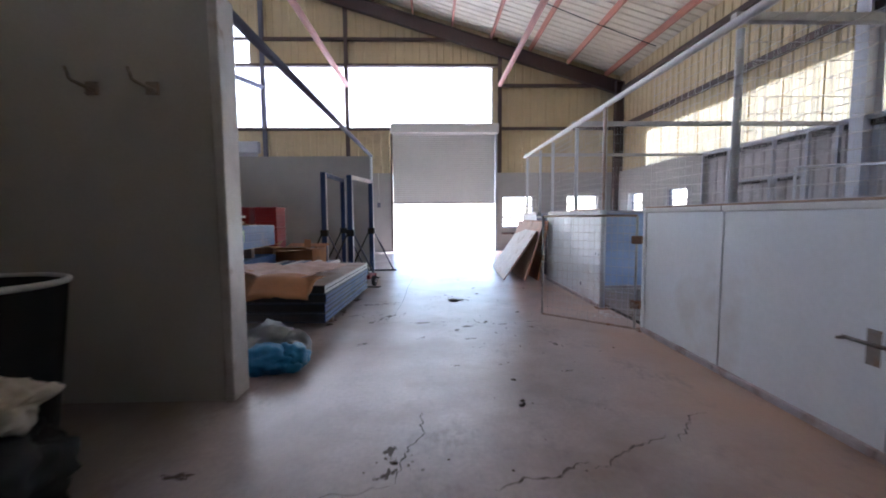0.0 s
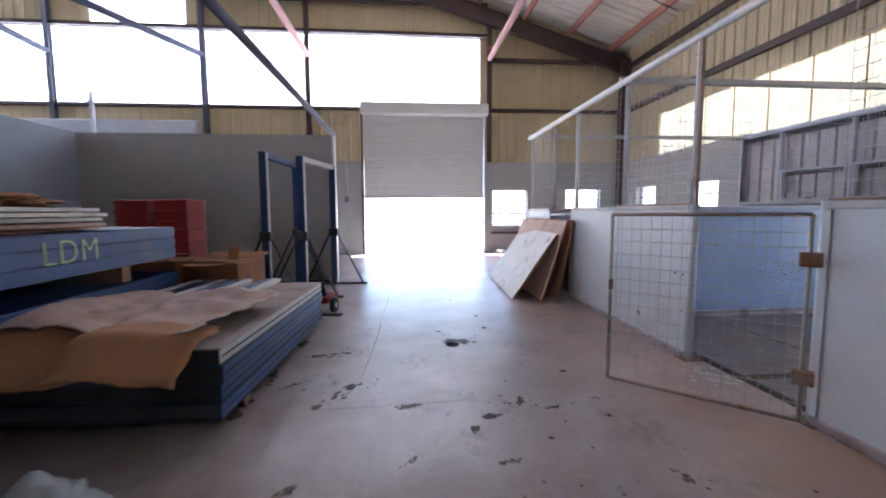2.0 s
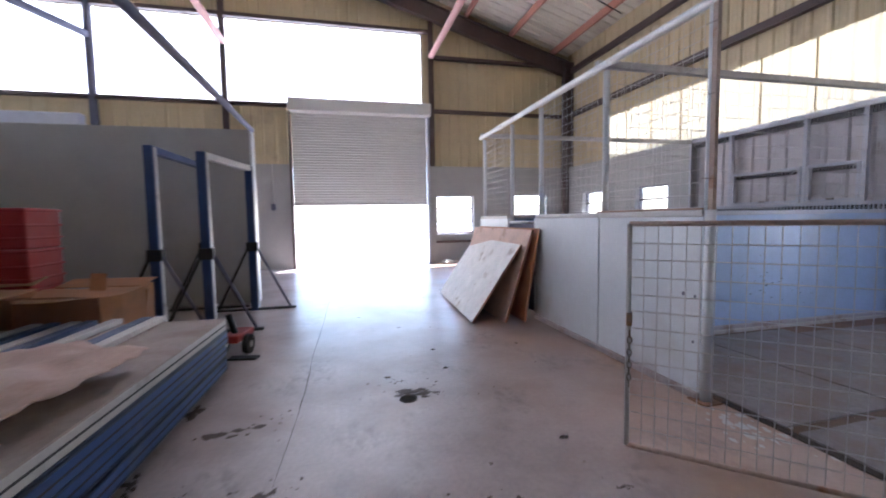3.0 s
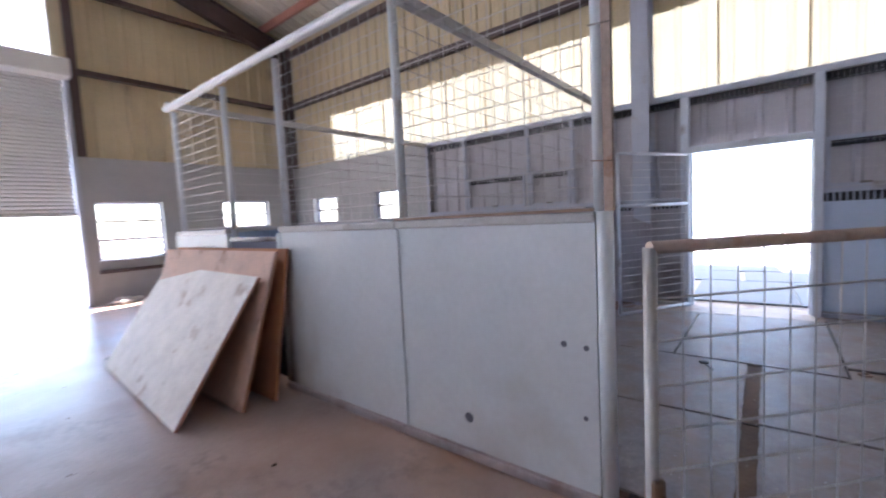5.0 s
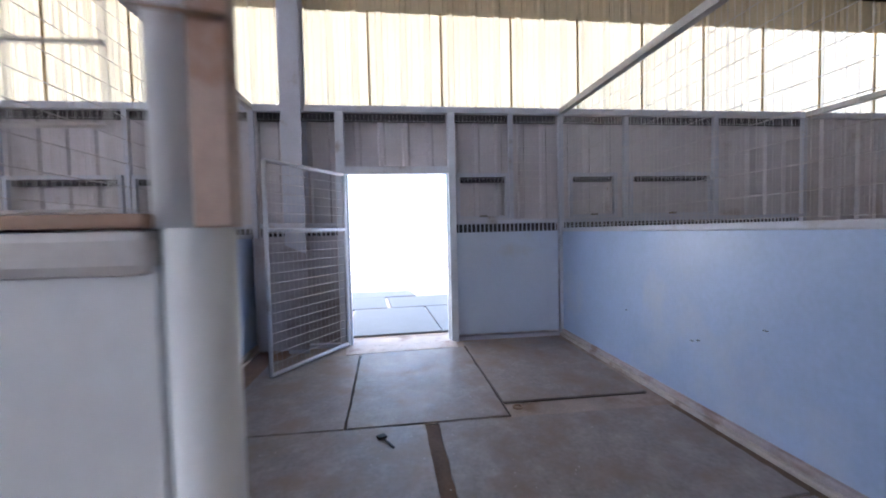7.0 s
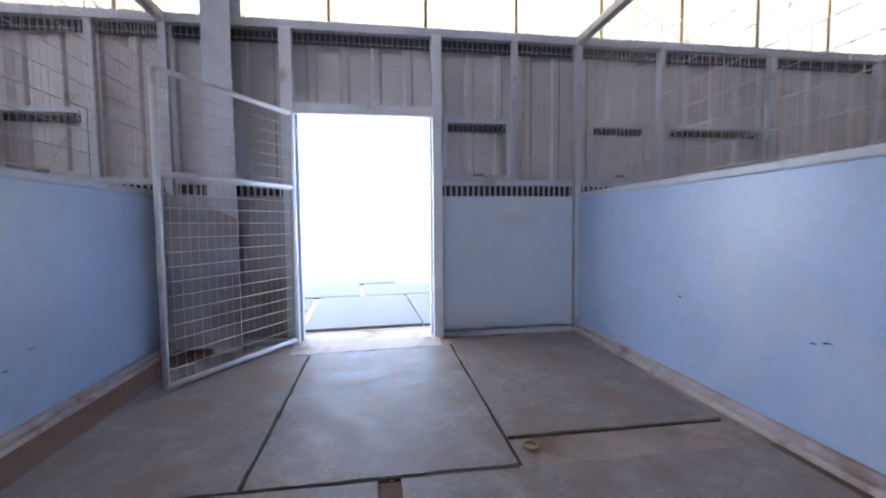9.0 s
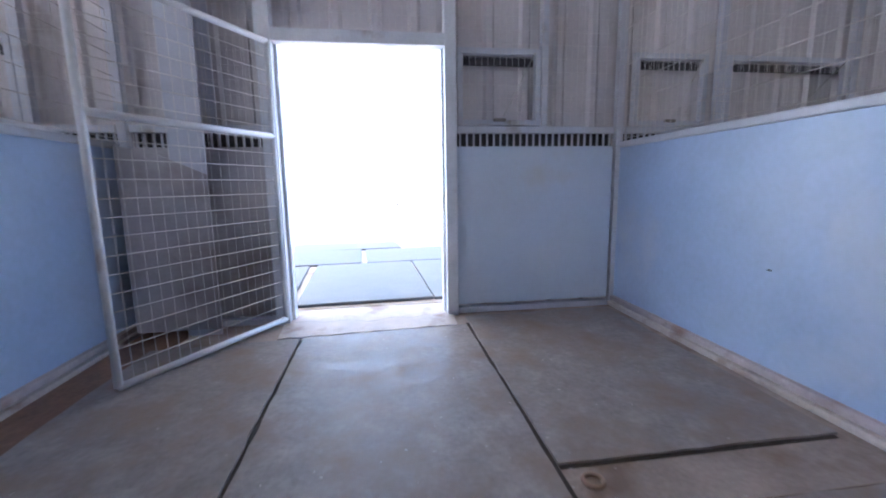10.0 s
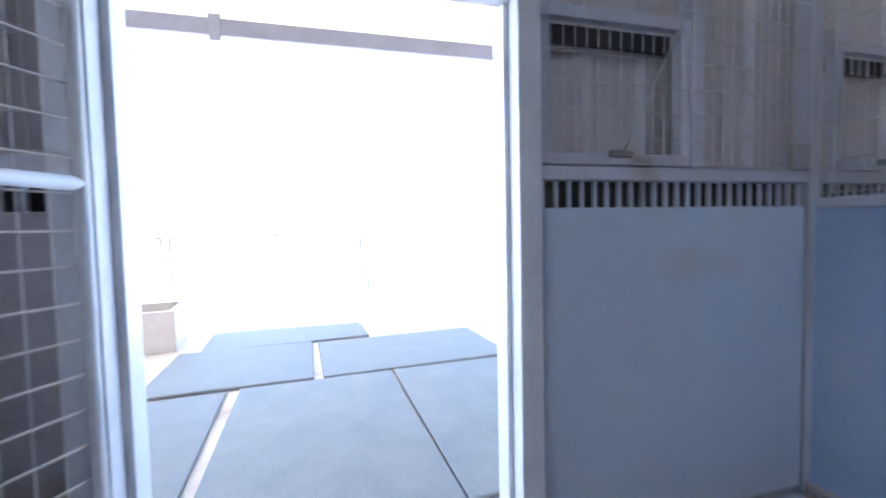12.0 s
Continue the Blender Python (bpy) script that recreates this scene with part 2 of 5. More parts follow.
M_LEAF = surf("dry_leaves_and_dirt", (0.09, 0.06, 0.045), 0.9, var=0.4, scale=30, bump=0.2, island=0.4)
M_PLASTICGREY = surf("dark_grey_plastic", (0.013, 0.013, 0.014), 0.75, spec=0.25, var=0.2, bump=0.03)
M_CREAMCLOTH = surf("dusty_cream_cloth", (0.4, 0.35, 0.29), 0.9, var=0.2, scale=6, bump=0.3)
M_STRUT = surf("dark_blue_grey_steel", (0.07, 0.07, 0.1), 0.8, spec=0.15, var=0.2, scale=2, bump=0.05)
M_STRIP = surf("dusty_brown_concrete", (0.37, 0.30, 0.26), 0.85, var=0.3, scale=4, bump=0.25, stain=(0.24, 0.17, 0.13), stain_at=0.52, stain_soft=0.15)
# near-black version of the blue skin: shade on the stack's end painted in
M_PANELSHADE = surf("shaded_blue_panel_skin", (0.026, 0.042, 0.085), 0.42, 0.1, var=0.25, scale=3, fine=40, bump=0.05, stain=(0.1, 0.11, 0.13), stain_at=0.62)
M_BROWNPAN = surf("brownish_grey_panel", (0.42, 0.395, 0.42), 0.6, var=0.2, scale=2.4, fine=40, bump=0.06, stain=(0.22, 0.17, 0.15), stain_at=0.52, stain_soft=0.25)
M_CHANNEL = surf("dirty_pinkish_steel_channel", (0.46, 0.40, 0.41), 0.55, 0.1, var=0.25, scale=5, fine=60, bump=0.1, stain=(0.30, 0.20, 0.16), stain_at=0.5, stain_soft=0.2)
M_THRESH = surf("pale_worn_concrete", (0.52, 0.46, 0.43), 0.7, var=0.25, scale=5, fine=60, bump=0.3, stain=(0.34, 0.25, 0.21), stain_at=0.54)
M_DOORPAINT = surf("pale_painted_door_frame", (0.66, 0.67, 0.72), 0.45, var=0.14, scale=5, bump=0.06, stain=(0.4, 0.34, 0.33), stain_at=0.64)
M_SMEAR = surf("dark_trodden_dirt", (0.10, 0.072, 0.06), 0.7, var=0.3, scale=14, bump=0.1)
M_RUSTPALE = surf("pale_paint_over_rust", (0.47, 0.36, 0.30), 0.7, var=0.25, scale=9, fine=60, bump=0.15, stain=(0.34, 0.17, 0.09), stain_at=0.55)
M_WALLDIRT = surf("reddish_brown_dirt", (0.24, 0.15, 0.11), 0.95, var=0.35, scale=7, bump=0.5)
M_PLYPINK = surf("pinkish_orange_plywood", (0.70, 0.48, 0.38), 0.7, var=0.2, scale=5, fine=50, bump=0.12, stain=(0.40, 0.2, 0.12), stain_at=0.6)
M_DUSTYSKIN = surf("dusty_panel_skin", (0.40, 0.33, 0.30), 0.7, var=0.25, scale=3, fine=40, bump=0.08, stain=(0.27, 0.19, 0.15), stain_at=0.5, stain_soft=0.2)
# black for shade painted into slots and gaps, and for scuff marks
M_BLACK = surf("shade_and_scuff_black", (0.035, 0.03, 0.036), 0.8, var=0.2, bump=0)


# ---- mesh helpers ----
def box(bm, x0, y0, z0, x1, y1, z1, m=None):
    v = [bm.verts.new((x, y, z)) for x in (x0, x1) for y in (y0, y1) for z in (z0, z1)]
    if m is not None:
        for q in v:
            q.co = m @ q.co
    for f in ((0, 1, 3, 2), (4, 6, 7, 5), (0, 4, 5, 1), (2, 3, 7, 6), (0, 2, 6, 4), (1, 5, 7, 3)):
        bm.faces.new([v[i] for i in f])
    return bm


def rod(bm, a, b, r, sides=8, cap=True):
    a, b = Vector(a), Vector(b)
    d = (b - a).normalized()
    u = d.orthogonal().normalized()
    w = d.cross(u)
    rings = []
    for p in (a, b):
        rings.append([bm.verts.new(p + r * (math.cos(2 * math.pi * (i + 0.5) / sides) * u + math.sin(2 * math.pi * (i + 0.5) / sides) * w)) for i in range(sides)])
    for i in range(sides):
        j = (i + 1) % sides
        f = bm.faces.new((rings[0][i], rings[0][j], rings[1][j], rings[1][i]))
        f.smooth = sides > 5
    if cap:
        bm.faces.new(list(reversed(rings[0])))
        bm.faces.new(rings[1])
    return bm


def beam_i(bm, a, b, up, depth, width, web=0.012, flange=0.016):
    """An I-section from a to b; up: the direction of its web."""
    a, b, up = Vector(a), Vector(b), Vector(up).normalized()
    d = (b - a).normalized()
    side = d.cross(up).normalized()
    up = side.cross(d).normalized()
    for lo, hi, w in ((-depth / 2, -depth / 2 + flange, width), (depth / 2 - flange, depth / 2, width), (-depth / 2 + flange, depth / 2 - flange, web)):
        v = []
        for p in (a, b):
            for s in (-w / 2, w / 2):
                for h in (lo, hi):
                    v.append(bm.verts.new(p + side * s + up * h))
        for f in ((0, 1, 3, 2), (4, 6, 7, 5), (0, 4, 5, 1), (2, 3, 7, 6), (0, 2, 6, 4), (1, 5, 7, 3)):
            bm.faces.new([v[i] for i in f])
    return bm


def soften(bm, width=0.006, segments=2):
    bmesh.ops.recalc_face_normals(bm, faces=bm.faces)
    bmesh.ops.bevel(bm, geom=list(bm.edges), offset=width, segments=segments, profile=0.6, affect="EDGES", clamp_overlap=True)
    return bm


def mesh_of(name, bm, material):
    me = bpy.data.meshes.new(name)
    bmesh.ops.recalc_face_normals(bm, faces=bm.faces)
    bm.to_mesh(me)
    bm.free()
    if material:
        me.materials.append(material)
    return me


def part(name, bm, material, parent=None, label=""):
    ob = new(name, mesh_of(name, bm, material))
    if parent:
        ob.parent = parent
    if label:
        ob["label"] = label
    return ob


def thing(name, label, category, group="", kind="", at=(0, 0, 0), rz=0):
    ob = new(name)
    ob.matrix_world = pose(*at, 0, 0, rz)
    return tagged(ob, label, category, group, kind)


def solid(name, bm, material, label, category, group="", kind=""):
    return tagged(part(name, bm, material), label, category, group, kind)


def corrugated(u0, u1, pitch=0.3, depth=0.03, rib=0.05, flank=0.025, minor=True):
    """The cross-section of a ribbed sheet: pairs (u, out)."""
    pts = [(u0, 0.0)]
    u = math.ceil(u0 / pitch) * pitch
    while u < u1:
        for du, h in ((-rib / 2 - flank, 0), (-rib / 2, depth), (rib / 2, depth), (rib / 2 + flank, 0)):
            if u0 < u + du < u1:
                pts.append((u + du, h))
        if minor:
            for k in (1 / 3, 2 / 3):
                for du, h in ((-0.012, 0), (-0.006, 0.006), (0.006, 0.006), (0.012, 0)):
                    if u0 < u + pitch * k + du < u1:
                        pts.append((u + pitch * k + du, h))
        u += pitch
    pts.append((u1, 0.0))
    return pts


def ribbed(bm, u0, u1, place, lo, hi, **kw):
    """place(u, out, v) gives a point; lo and hi are heights, or functions of u."""
    pts = corrugated(u0, u1, **kw)
    lo_f = lo if callable(lo) else (lambda u: lo)
    hi_f = hi if callable(hi) else (lambda u: hi)
    prev = None
    for u, h in pts:
        cur = (bm.verts.new(place(u, h, lo_f(u))), bm.verts.new(place(u, h, hi_f(u))))
        if prev:
            bm.faces.new((prev[0], cur[0], cur[1], prev[1]))
        prev = cur
    return bm


def wires(owner, material, place, u0, u1, z0, z1, su, sz, r=0.0028, jitter=0.0, fine=False):
    """A welded mesh: upright wires every su, level ones every sz; each wire a part, or one joined part where they are hair-thin."""
    nu, nz = max(1, round((u1 - u0) / su)), max(1, round((z1 - z0) / sz))
    joined = bmesh.new()
    upright, level = bmesh.new(), bmesh.new()
    for lift in [(z1 - z0) * i / nz for i in range(nz + 1)] if fine else [0.0]:
        rod(joined if fine else level, place(u0, z0 + lift), place(u1, z0 + lift), r, 4, False)
    for shift in [(u1 - u0) * i / nu for i in range(nu + 1)] if fine else [0.0]:
        rod(joined if fine else upright, place(u0 + shift, z0), place(u0 + shift, z1), r * 0.75, 4, False)
    if fine:
        tagged(part("wire_mesh", joined, material, owner), kind="stuff")
        return
    base = Vector(place(u0, z0))
    for bm, steps in ((upright, [(u0 + (u1 - u0) * i / nu, z0) for i in range(nu + 1)]), (level, [(u0, z0 + (z1 - z0) * i / nz + random.uniform(-jitter, jitter)) for i in range(nz + 1)])):
        first = part("wire", bm, material, owner)
        for q in steps[1:]:
            ob = new("wire", first.data)
            ob.parent = owner
            ob.location = Vector(place(*q)) - base


# ---- the shell ----
X_E, X_W, Y_N, Y_S = 7.02, -15.0, 17.3, -2.6
RIDGE, EAVE, SLOPE = -8.5, 6.5, 0.30


def roof_z(x):
    return EAVE + SLOPE * (X_E - x if x > RIDGE else x - (2 * RIDGE - X_E))


solid("ground", box(bmesh.new(), -400, -400, -0.5, 400, 400, -0.09), M_GROUND, "pale dry bare ground round the shed", "ground", kind="structure")
solid("floor", box(bmesh.new(), X_W, Y_S, -0.3, X_E + 0.15, Y_N + 0.15, 0.0), M_FLOOR, "worn polished concrete floor with dust, stains and shade painted in to the west", "floor", kind="structure")


def gable_top(x):
    return roof_z(x) + 0.125


# north gable: rendered wall below, ribbed sheet above, a clear strip between
def holed_wall(name, axis, face, back, u0, u1, z0, z1, holes, material, label, category="wall"):
    """A wall with rectangular holes (u0, u1, z0, z1) right through it."""
    bm = bmesh.new()
    us = sorted({u0, u1, *[h[0] for h in holes], *[h[1] for h in holes]})
    for a, b in zip(us, us[1:]):
        cuts = sorted((h[2], h[3]) for h in holes if h[0] < (a + b) / 2 < h[1])
        z = z0
        for lo, hi in cuts + [(z1, z1)]:
            if lo > z + 1e-4:
                if axis == "y":
                    box(bm, a, min(face, back), z, b, max(face, back), lo)
                else:
                    box(bm, min(face, back), a, z, max(face, back), b, lo)
            z = hi
    bmesh.ops.remove_doubles(bm, verts=bm.verts, dist=0.0005)
    return solid(name, bm, material, label, category, kind="structure")


ROLL_L, ROLL_R, ROLL_Z = -1.69, 2.23, 1.876
NW = 17.12                                # inner face of the north wall
N_WIN = [(2.49, 3.68, 0.9, 2.075), (4.98, 6.18, 1.43, 2.1)]
holed_wall("wall_north", "y", NW, NW + 0.25, X_W, X_E + 0.15, -0.1, 2.97, [(ROLL_L, ROLL_R, -0.1, 2.97)] + N_WIN, M_RENDER, "grey rendered masonry lower wall of the gable end")
holed_wall("wall_east_low", "x", 6.9, 7.15, 12.02, NW, -0.1, 2.97, [(15.15, 16.15, 1.43, 2.1), (12.69, 13.77, 1.43, 2.1)], M_RENDER, "grey rendered masonry lower side wall")

STRIP_LO, STRIP_HI, STRIP_R, STRIP_L = 4.66, 6.87, 2.36, -13.4
gable = thing("wall_north_sheeting", "cream ribbed metal sheeting on the gable end", "wall", kind="structure")
place_n = lambda u, h, v: (u, Y_N - h, v)
sheet_w = 0.9
u = X_W
while u < X_E - 0.01:
    u2 = min(u + sheet_w, X_E)
    spans = [(2.97, STRIP_LO), (STRIP_HI, None)] if (u + u2) / 2 < STRIP_R and (u + u2) / 2 > STRIP_L else [(2.97, None)]
    mid = (u + u2) / 2
    for lo, hi in spans:
        if lo == 2.97 and ROLL_L < mid < ROLL_R:
            lo = 4.55
        if hi is None and -10.0 < mid < -7.3:
            part("sheet", ribbed(bmesh.new(), u, u2, place_n, lo, 7.0), M_CREAM, gable)
            part("sheet", ribbed(bmesh.new(), u, u2, place_n, 8.4, gable_top), M_CREAM, gable)
            part("clear_sheet", ribbed(bmesh.new(), u, u2, place_n, 7.0, 8.4), M_FIB_N, gable)
        else:
            part("sheet", ribbed(bmesh.new(), u, u2, place_n, lo, hi if hi else gable_top), M_CREAM, gable)
    if len(spans) == 2:
        part("clear_sheet", ribbed(bmesh.new(), u, u2, place_n, STRIP_LO, STRIP_HI), M_FIB_N, gable)
    u = u2

# steel of the gable: posts, girts, rafter
for x in (2.38, -3.33, -6.39, -10.7):
    zt = roof_z(x) - 0.3
    bm = beam_i(bmesh.new(), (x, 17.14, 2.97), (x, 17.14, zt), (0, 1, 0), 0.16, 0.13)
    solid("gable_post", bm, M_STEEL_DK if x > 0 or x == -3.33 else M_STEEL_BG, "dark brown steel I-section post on the gable wall", "steel post", "gable posts")
for z, x0, x1 in ((STRIP_LO - 0.05, X_W, 2.3), (STRIP_HI + 0.05, X_W, 2.3), (7.85, X_W, 2.3), (4.62, 2.46, 6.8), (6.2, 2.46, 6.5)):
    bm = bmesh.new()
    box(bm, x0, 17.08, z - 0.05, x1, 17.22, z + 0.05)
    solid("girt", bm, M_STEEL_DK, "dark brown steel girt along the sheeting", "girt", "girts")
for y in (17.05, 7.92, -1.2):
    for sx, xa in ((1, X_E), (-1, X_W)):
        bm = beam_i(bmesh.new(), (xa - sx * 0.1, y, roof_z(xa) - 0.42), (RIDGE, y, roof_z(RIDGE) - 0.42), (0, 0, 1), 0.46, 0.2)
        solid("rafter", bm, M_STEEL_DK, "dark brown steel I-section roof rafter", "rafter", "rafters")
for y, m in ((16.97, M_STEEL_DK), (7.92, M_LAVFRAME), (-1.2, M_LAVFRAME)):
    bm = beam_i(bmesh.new(), (6.84, y, 0), (6.84, y, EAVE - 0.2), (1, 0, 0), 0.3, 0.23)
    solid("steel_column", bm, m, "painted steel I-section column against the side wall", "column", "columns")

# east side: ribbed sheet, yellowed clear strip, sheet to the eave
place_e = lambda u, h, v: (X_E - h, u, v)
D_Y0, D_Y1, D_Z = 6.08, 7.36, 2.11
east = thing("wall_east", "ribbed metal side wall with a strip of yellowed clear sheets", "wall", kind="structure")
u = 6.128 - 0.903 * 10
while u < Y_N - 0.01:
    u2 = min(u + 0.903, Y_N)
    if u < 12.02:
        cuts = [q for q in (D_Y0, D_Y1, 12.02) if u < q < u2]
        a = u
        for q in cuts + [u2]:
            mid = (a + q) / 2
            if mid < 12.02:
                part("sheet", ribbed(bmesh.new(), a, q, place_e, D_Z + 0.075 if D_Y0 < mid < D_Y1 else 0.0, 2.96, minor=False), M_LAV, east)
            a = q
    if u < 15.27:
        part("clear_sheet", ribbed(bmesh.new(), u, min(u2, 15.27), place_e, 2.96, 4.12), M_FIB_E, east)
        part("seam_strip", box(bmesh.new(), X_E - 0.045, u - 0.012, 2.96, X_E - 0.031, u + 0.012, 4.12), M_SEAM, east)
    if u2 > 15.27:
        part("sheet", ribbed(bmesh.new(), max(u, 15.27), u2, place_e, 2.97, 4.12), M_CREAM, east)
    part("sheet", ribbed(bmesh.new(), u, u2, place_e, 4.12, EAVE + 0.1), M_CREAM, east)
    u = u2
for z, m in ((4.63, M_STEEL_DK), (6.0, M_STEEL_DK)):
    solid("girt", box(bmesh.new(), 6.86, Y_S, z - 0.07, 6.98, 16.85, z + 0.07), m, "dark brown steel girt along the side wall", "girt", "girts")

# west and south walls that close the shed, out of view; wall_south is dark to cut bounced light
for name, args in (("wall_west", (X_W - 0.2, Y_S, -0.1, X_W, Y_N, 4.6)), ("wall_west_high", (X_W - 0.2, Y_S, 7.6, X_W, Y_N, 9.3)), ("wall_south", (X_W, Y_S - 0.2, -0.1, X_E, Y_S, 3.2)), ("wall_south_high", (X_W, Y_S - 0.2, 3.2, X_E, Y_S, 11.2))):
    solid(name, box(bmesh.new(), *args), M_BLOCKER if name == "wall_south" else M_CREAM, "plain closed end wall of the shed", "wall", kind="structure")

# unseen ceiling, added to keep roof light off the south end
solid("ceiling_blocker", box(bmesh.new(), -4.1, Y_S, 3.2, 2.0, 0.3, 3.3), M_BLOCKER, "unseen dark low ceiling added to dim the shed's south end", "ceiling", kind="structure")
# unseen clear strip, added as the source of high west light
wst = thing("wall_west_strip", "unseen strip of clear sheets added to let in high light from the west", "wall", kind="structure")
u = Y_S
while u < Y_N - 0.01:
    u2 = min(u + 0.93, Y_N)
    part("clear_sheet", ribbed(bmesh.new(), u, u2, lambda q, h, v: (X_W - 0.1 + h, q, v), 4.6, 7.6), M_FIB_W, wst)
    u = u2
# roof: ribbed lining on purlins
bm = bmesh.new()
for sx in (1, -1):
    xa = X_E + 0.1 if sx > 0 else X_W - 0.2
    for (ua, ha), (ub, hb) in zip(corrugated(Y_S - 0.2, Y_N + 0.3, minor=False)[:-1], corrugated(Y_S - 0.2, Y_N + 0.3, minor=False)[1:]):
        bm.faces.new([bm.verts.new(p) for p in ((xa, ua, roof_z(xa) + 0.1 - ha), (RIDGE, ua, roof_z(RIDGE) + 0.1 - ha), (RIDGE, ub, roof_z(RIDGE) + 0.1 - hb), (xa, ub, roof_z(xa) + 0.1 - hb))])
solid("ceiling", bm, M_ROOF, "pale ribbed underside of the shed roof", "ceiling", kind="structure")
x = 6.4
while x > X_W + 0.5:
    if abs(x - RIDGE) > 0.2:
        z = roof_z(x) - 0.06
        solid("purlin", box(bmesh.new(), x - 0.035, Y_S, z - 0.1, x + 0.035, Y_N - 0.05, z + 0.1), M_STEEL_RED, "faded red steel purlin under the roof sheets", "purlin", "purlins")
    x -= 1.45
for xa, xb, ya, yb, z, m, lab in ((2.38, 2.38, 17.05, 4.0, 6.2, M_STEEL_PINK, "pink-grey"), (-3.31, -3.31, 17.05, 4.0, 6.18, M_STEEL_PINK, "pink-grey"), (-6.39, -9.4, 17.05, 8.9, 6.1, M_STRUT, "dark blue-grey"), (-10.7, -10.0, 17.05, 9.0, 6.1, M_STRUT, "dark blue-grey")):
    solid("strut", rod(bmesh.new(), (xa, ya, z), (xb, yb, z), 0.085, 12), m, lab + " painted steel tube strut under the roof", "strut", "struts")

bm = bmesh.new()
for k in range(12):
    p, q = [(6.6 - 7.4 * j / 12, 14.0 - 1.2 * j / 12, roof_z(6.6 - 7.4 * j / 12) - 0.22 - 0.12 * math.sin(math.pi * j / 12)) for j in (k, k + 1)]
    rod(bm, p, q, 0.014, 6, False)
solid("cable", bm, M_RUBBER, "thin black cable strung under the purlins", "cable")

# roller door in the gable
rd = thing("door_1", "half-raised off-white roller shutter door in the gable wall", "roller door", kind="structure")
part("housing", soften(box(bmesh.new(), ROLL_L - 0.03, 16.85, 4.41, ROLL_R + 0.08, 17.2, 4.77), 0.05, 3), M_SHUTTER, rd)
z = ROLL_Z
while z < 4.41:
    bm = bmesh.new()
    prof = [(0.0, 0.0), (0.022, 0.012), (0.03, 0.0375), (0.022, 0.063), (0.0, 0.075)]
    va = [[bm.verts.new((xx, 17.2 - o, z + h)) for o, h in prof] for xx in (ROLL_L + 0.03, ROLL_R - 0.03)]
    for i in range(4):
        bm.faces.new((va[0][i], va[1][i], va[1][i + 1], va[0][i + 1]))
    part("slat", bm, M_SHUTTER, rd)
    z += 0.075
part("bottom_bar", soften(box(bmesh.new(), ROLL_L + 0.02, 17.17, ROLL_Z - 0.07, ROLL_R - 0.02, 17.23, ROLL_Z), 0.008), M_GALV, rd)
for xx in (ROLL_L - 0.05, ROLL_R - 0.02):
    part("guide_rail", soften(box(bmesh.new(), xx, 17.04, 0, xx + 0.07, 17.25, 4.45), 0.006), M_STEEL_DK if xx < 0 else M_LAVFRAME, rd)
rd2 = thing("door_2", "closed grey roller shutter door behind the dividing wall", "roller door", kind="structure")
part("housing", soften(box(bmesh.new(), -12.0, 16.82, 3.7, -6.55, 17.1, 4.12), 0.05, 3), M_LAVFRAME, rd2)
for k in range(48):
    part("slat", soften(box(bmesh.new(), -11.9, 17.04, k * 0.078 + 0.002, -6.65, 17.08, k * 0.078 + 0.076), 0.012, 1), M_LAVFRAME, rd2)


def window(name, axis, face, u0, u1, z0, z1, bars):
    w = thing(name, "small window with a thin metal frame and bright daylight behind", "window", kind="structure")
    P = (lambda a, b, c, d, e, f: box(bmesh.new(), a, face + c, e, b, face + d, f)) if axis == "y" else (lambda a, b, c, d, e, f: box(bmesh.new(), face + c, a, e, face + d, b, f))
    t = 0.035
    for nm, q in (("frame_bar", (u0, u1, 0.12, 0.17, z0, z0 + t)), ("frame_bar", (u0, u1, 0.12, 0.17, z1 - t, z1)), ("frame_bar", (u0, u0 + t, 0.12, 0.17, z0 + t, z1 - t)), ("frame_bar", (u1 - t, u1, 0.12, 0.17, z0 + t, z1 - t))):
        part(nm, P(*q), M_STEEL_BG, w)
    for k in range(bars):
        z = z0 + (z1 - z0) * (k + 1) / (bars + 1)
        part("glazing_bar", P(u0 + t, u1 - t, 0.135, 0.155, z - 0.02, z + 0.02), M_STEEL_DK, w)
        part("pane", P(u0 + t, u1 - t, 0.143, 0.147, z - (z1 - z0) / (bars + 1) + 0.022, z - 0.022), M_GLASS, w).visible_shadow = False
    part("pane", P(u0 + t, u1 - t, 0.143, 0.147, z1 - (z1 - z0) / (bars + 1) + 0.022, z1 - t), M_GLASS, w).visible_shadow = False
    part("sill", P(u0 - 0.02, u1 + 0.02, -0.015, 0.11, z0 - 0.03, z0 - 0.001), M_LAVFRAME, w)
    return w


window("window_1", "y", NW, *N_WIN[0], 2)
window("window_2", "y", NW, *N_WIN[1], 1)
window("window_3", "x", 6.9, 15.15, 16.15, 1.43, 2.1, 1)
window("window_4", "x", 6.9, 12.69, 13.77, 1.43, 2.1, 1)

# small fittings on the gable wall
solid("handrail", rod(bmesh.new(), (2.45, 17.07, 0.66), (3.75, 17.07, 0.66), 0.04, 8), M_STEEL_DK, "dark steel bar fixed under the window", "bar")
sw = thing("switch_box", "small grey switch box on the gable wall", "switch box")
part("case", soften(box(bmesh.new(), -2.27, 17.06, 1.68, -2.15, 17.12, 1.86), 0.008), M_STEEL_BG, sw)
part("conduit", rod(bmesh.new(), (-2.21, 17.1, 1.86), (-2.21, 17.1, 2.96), 0.012, 8), M_GALV, sw)
vp = thing("vent_pipe", "grey upright pipe with a bracket behind the dividing wall", "pipe")
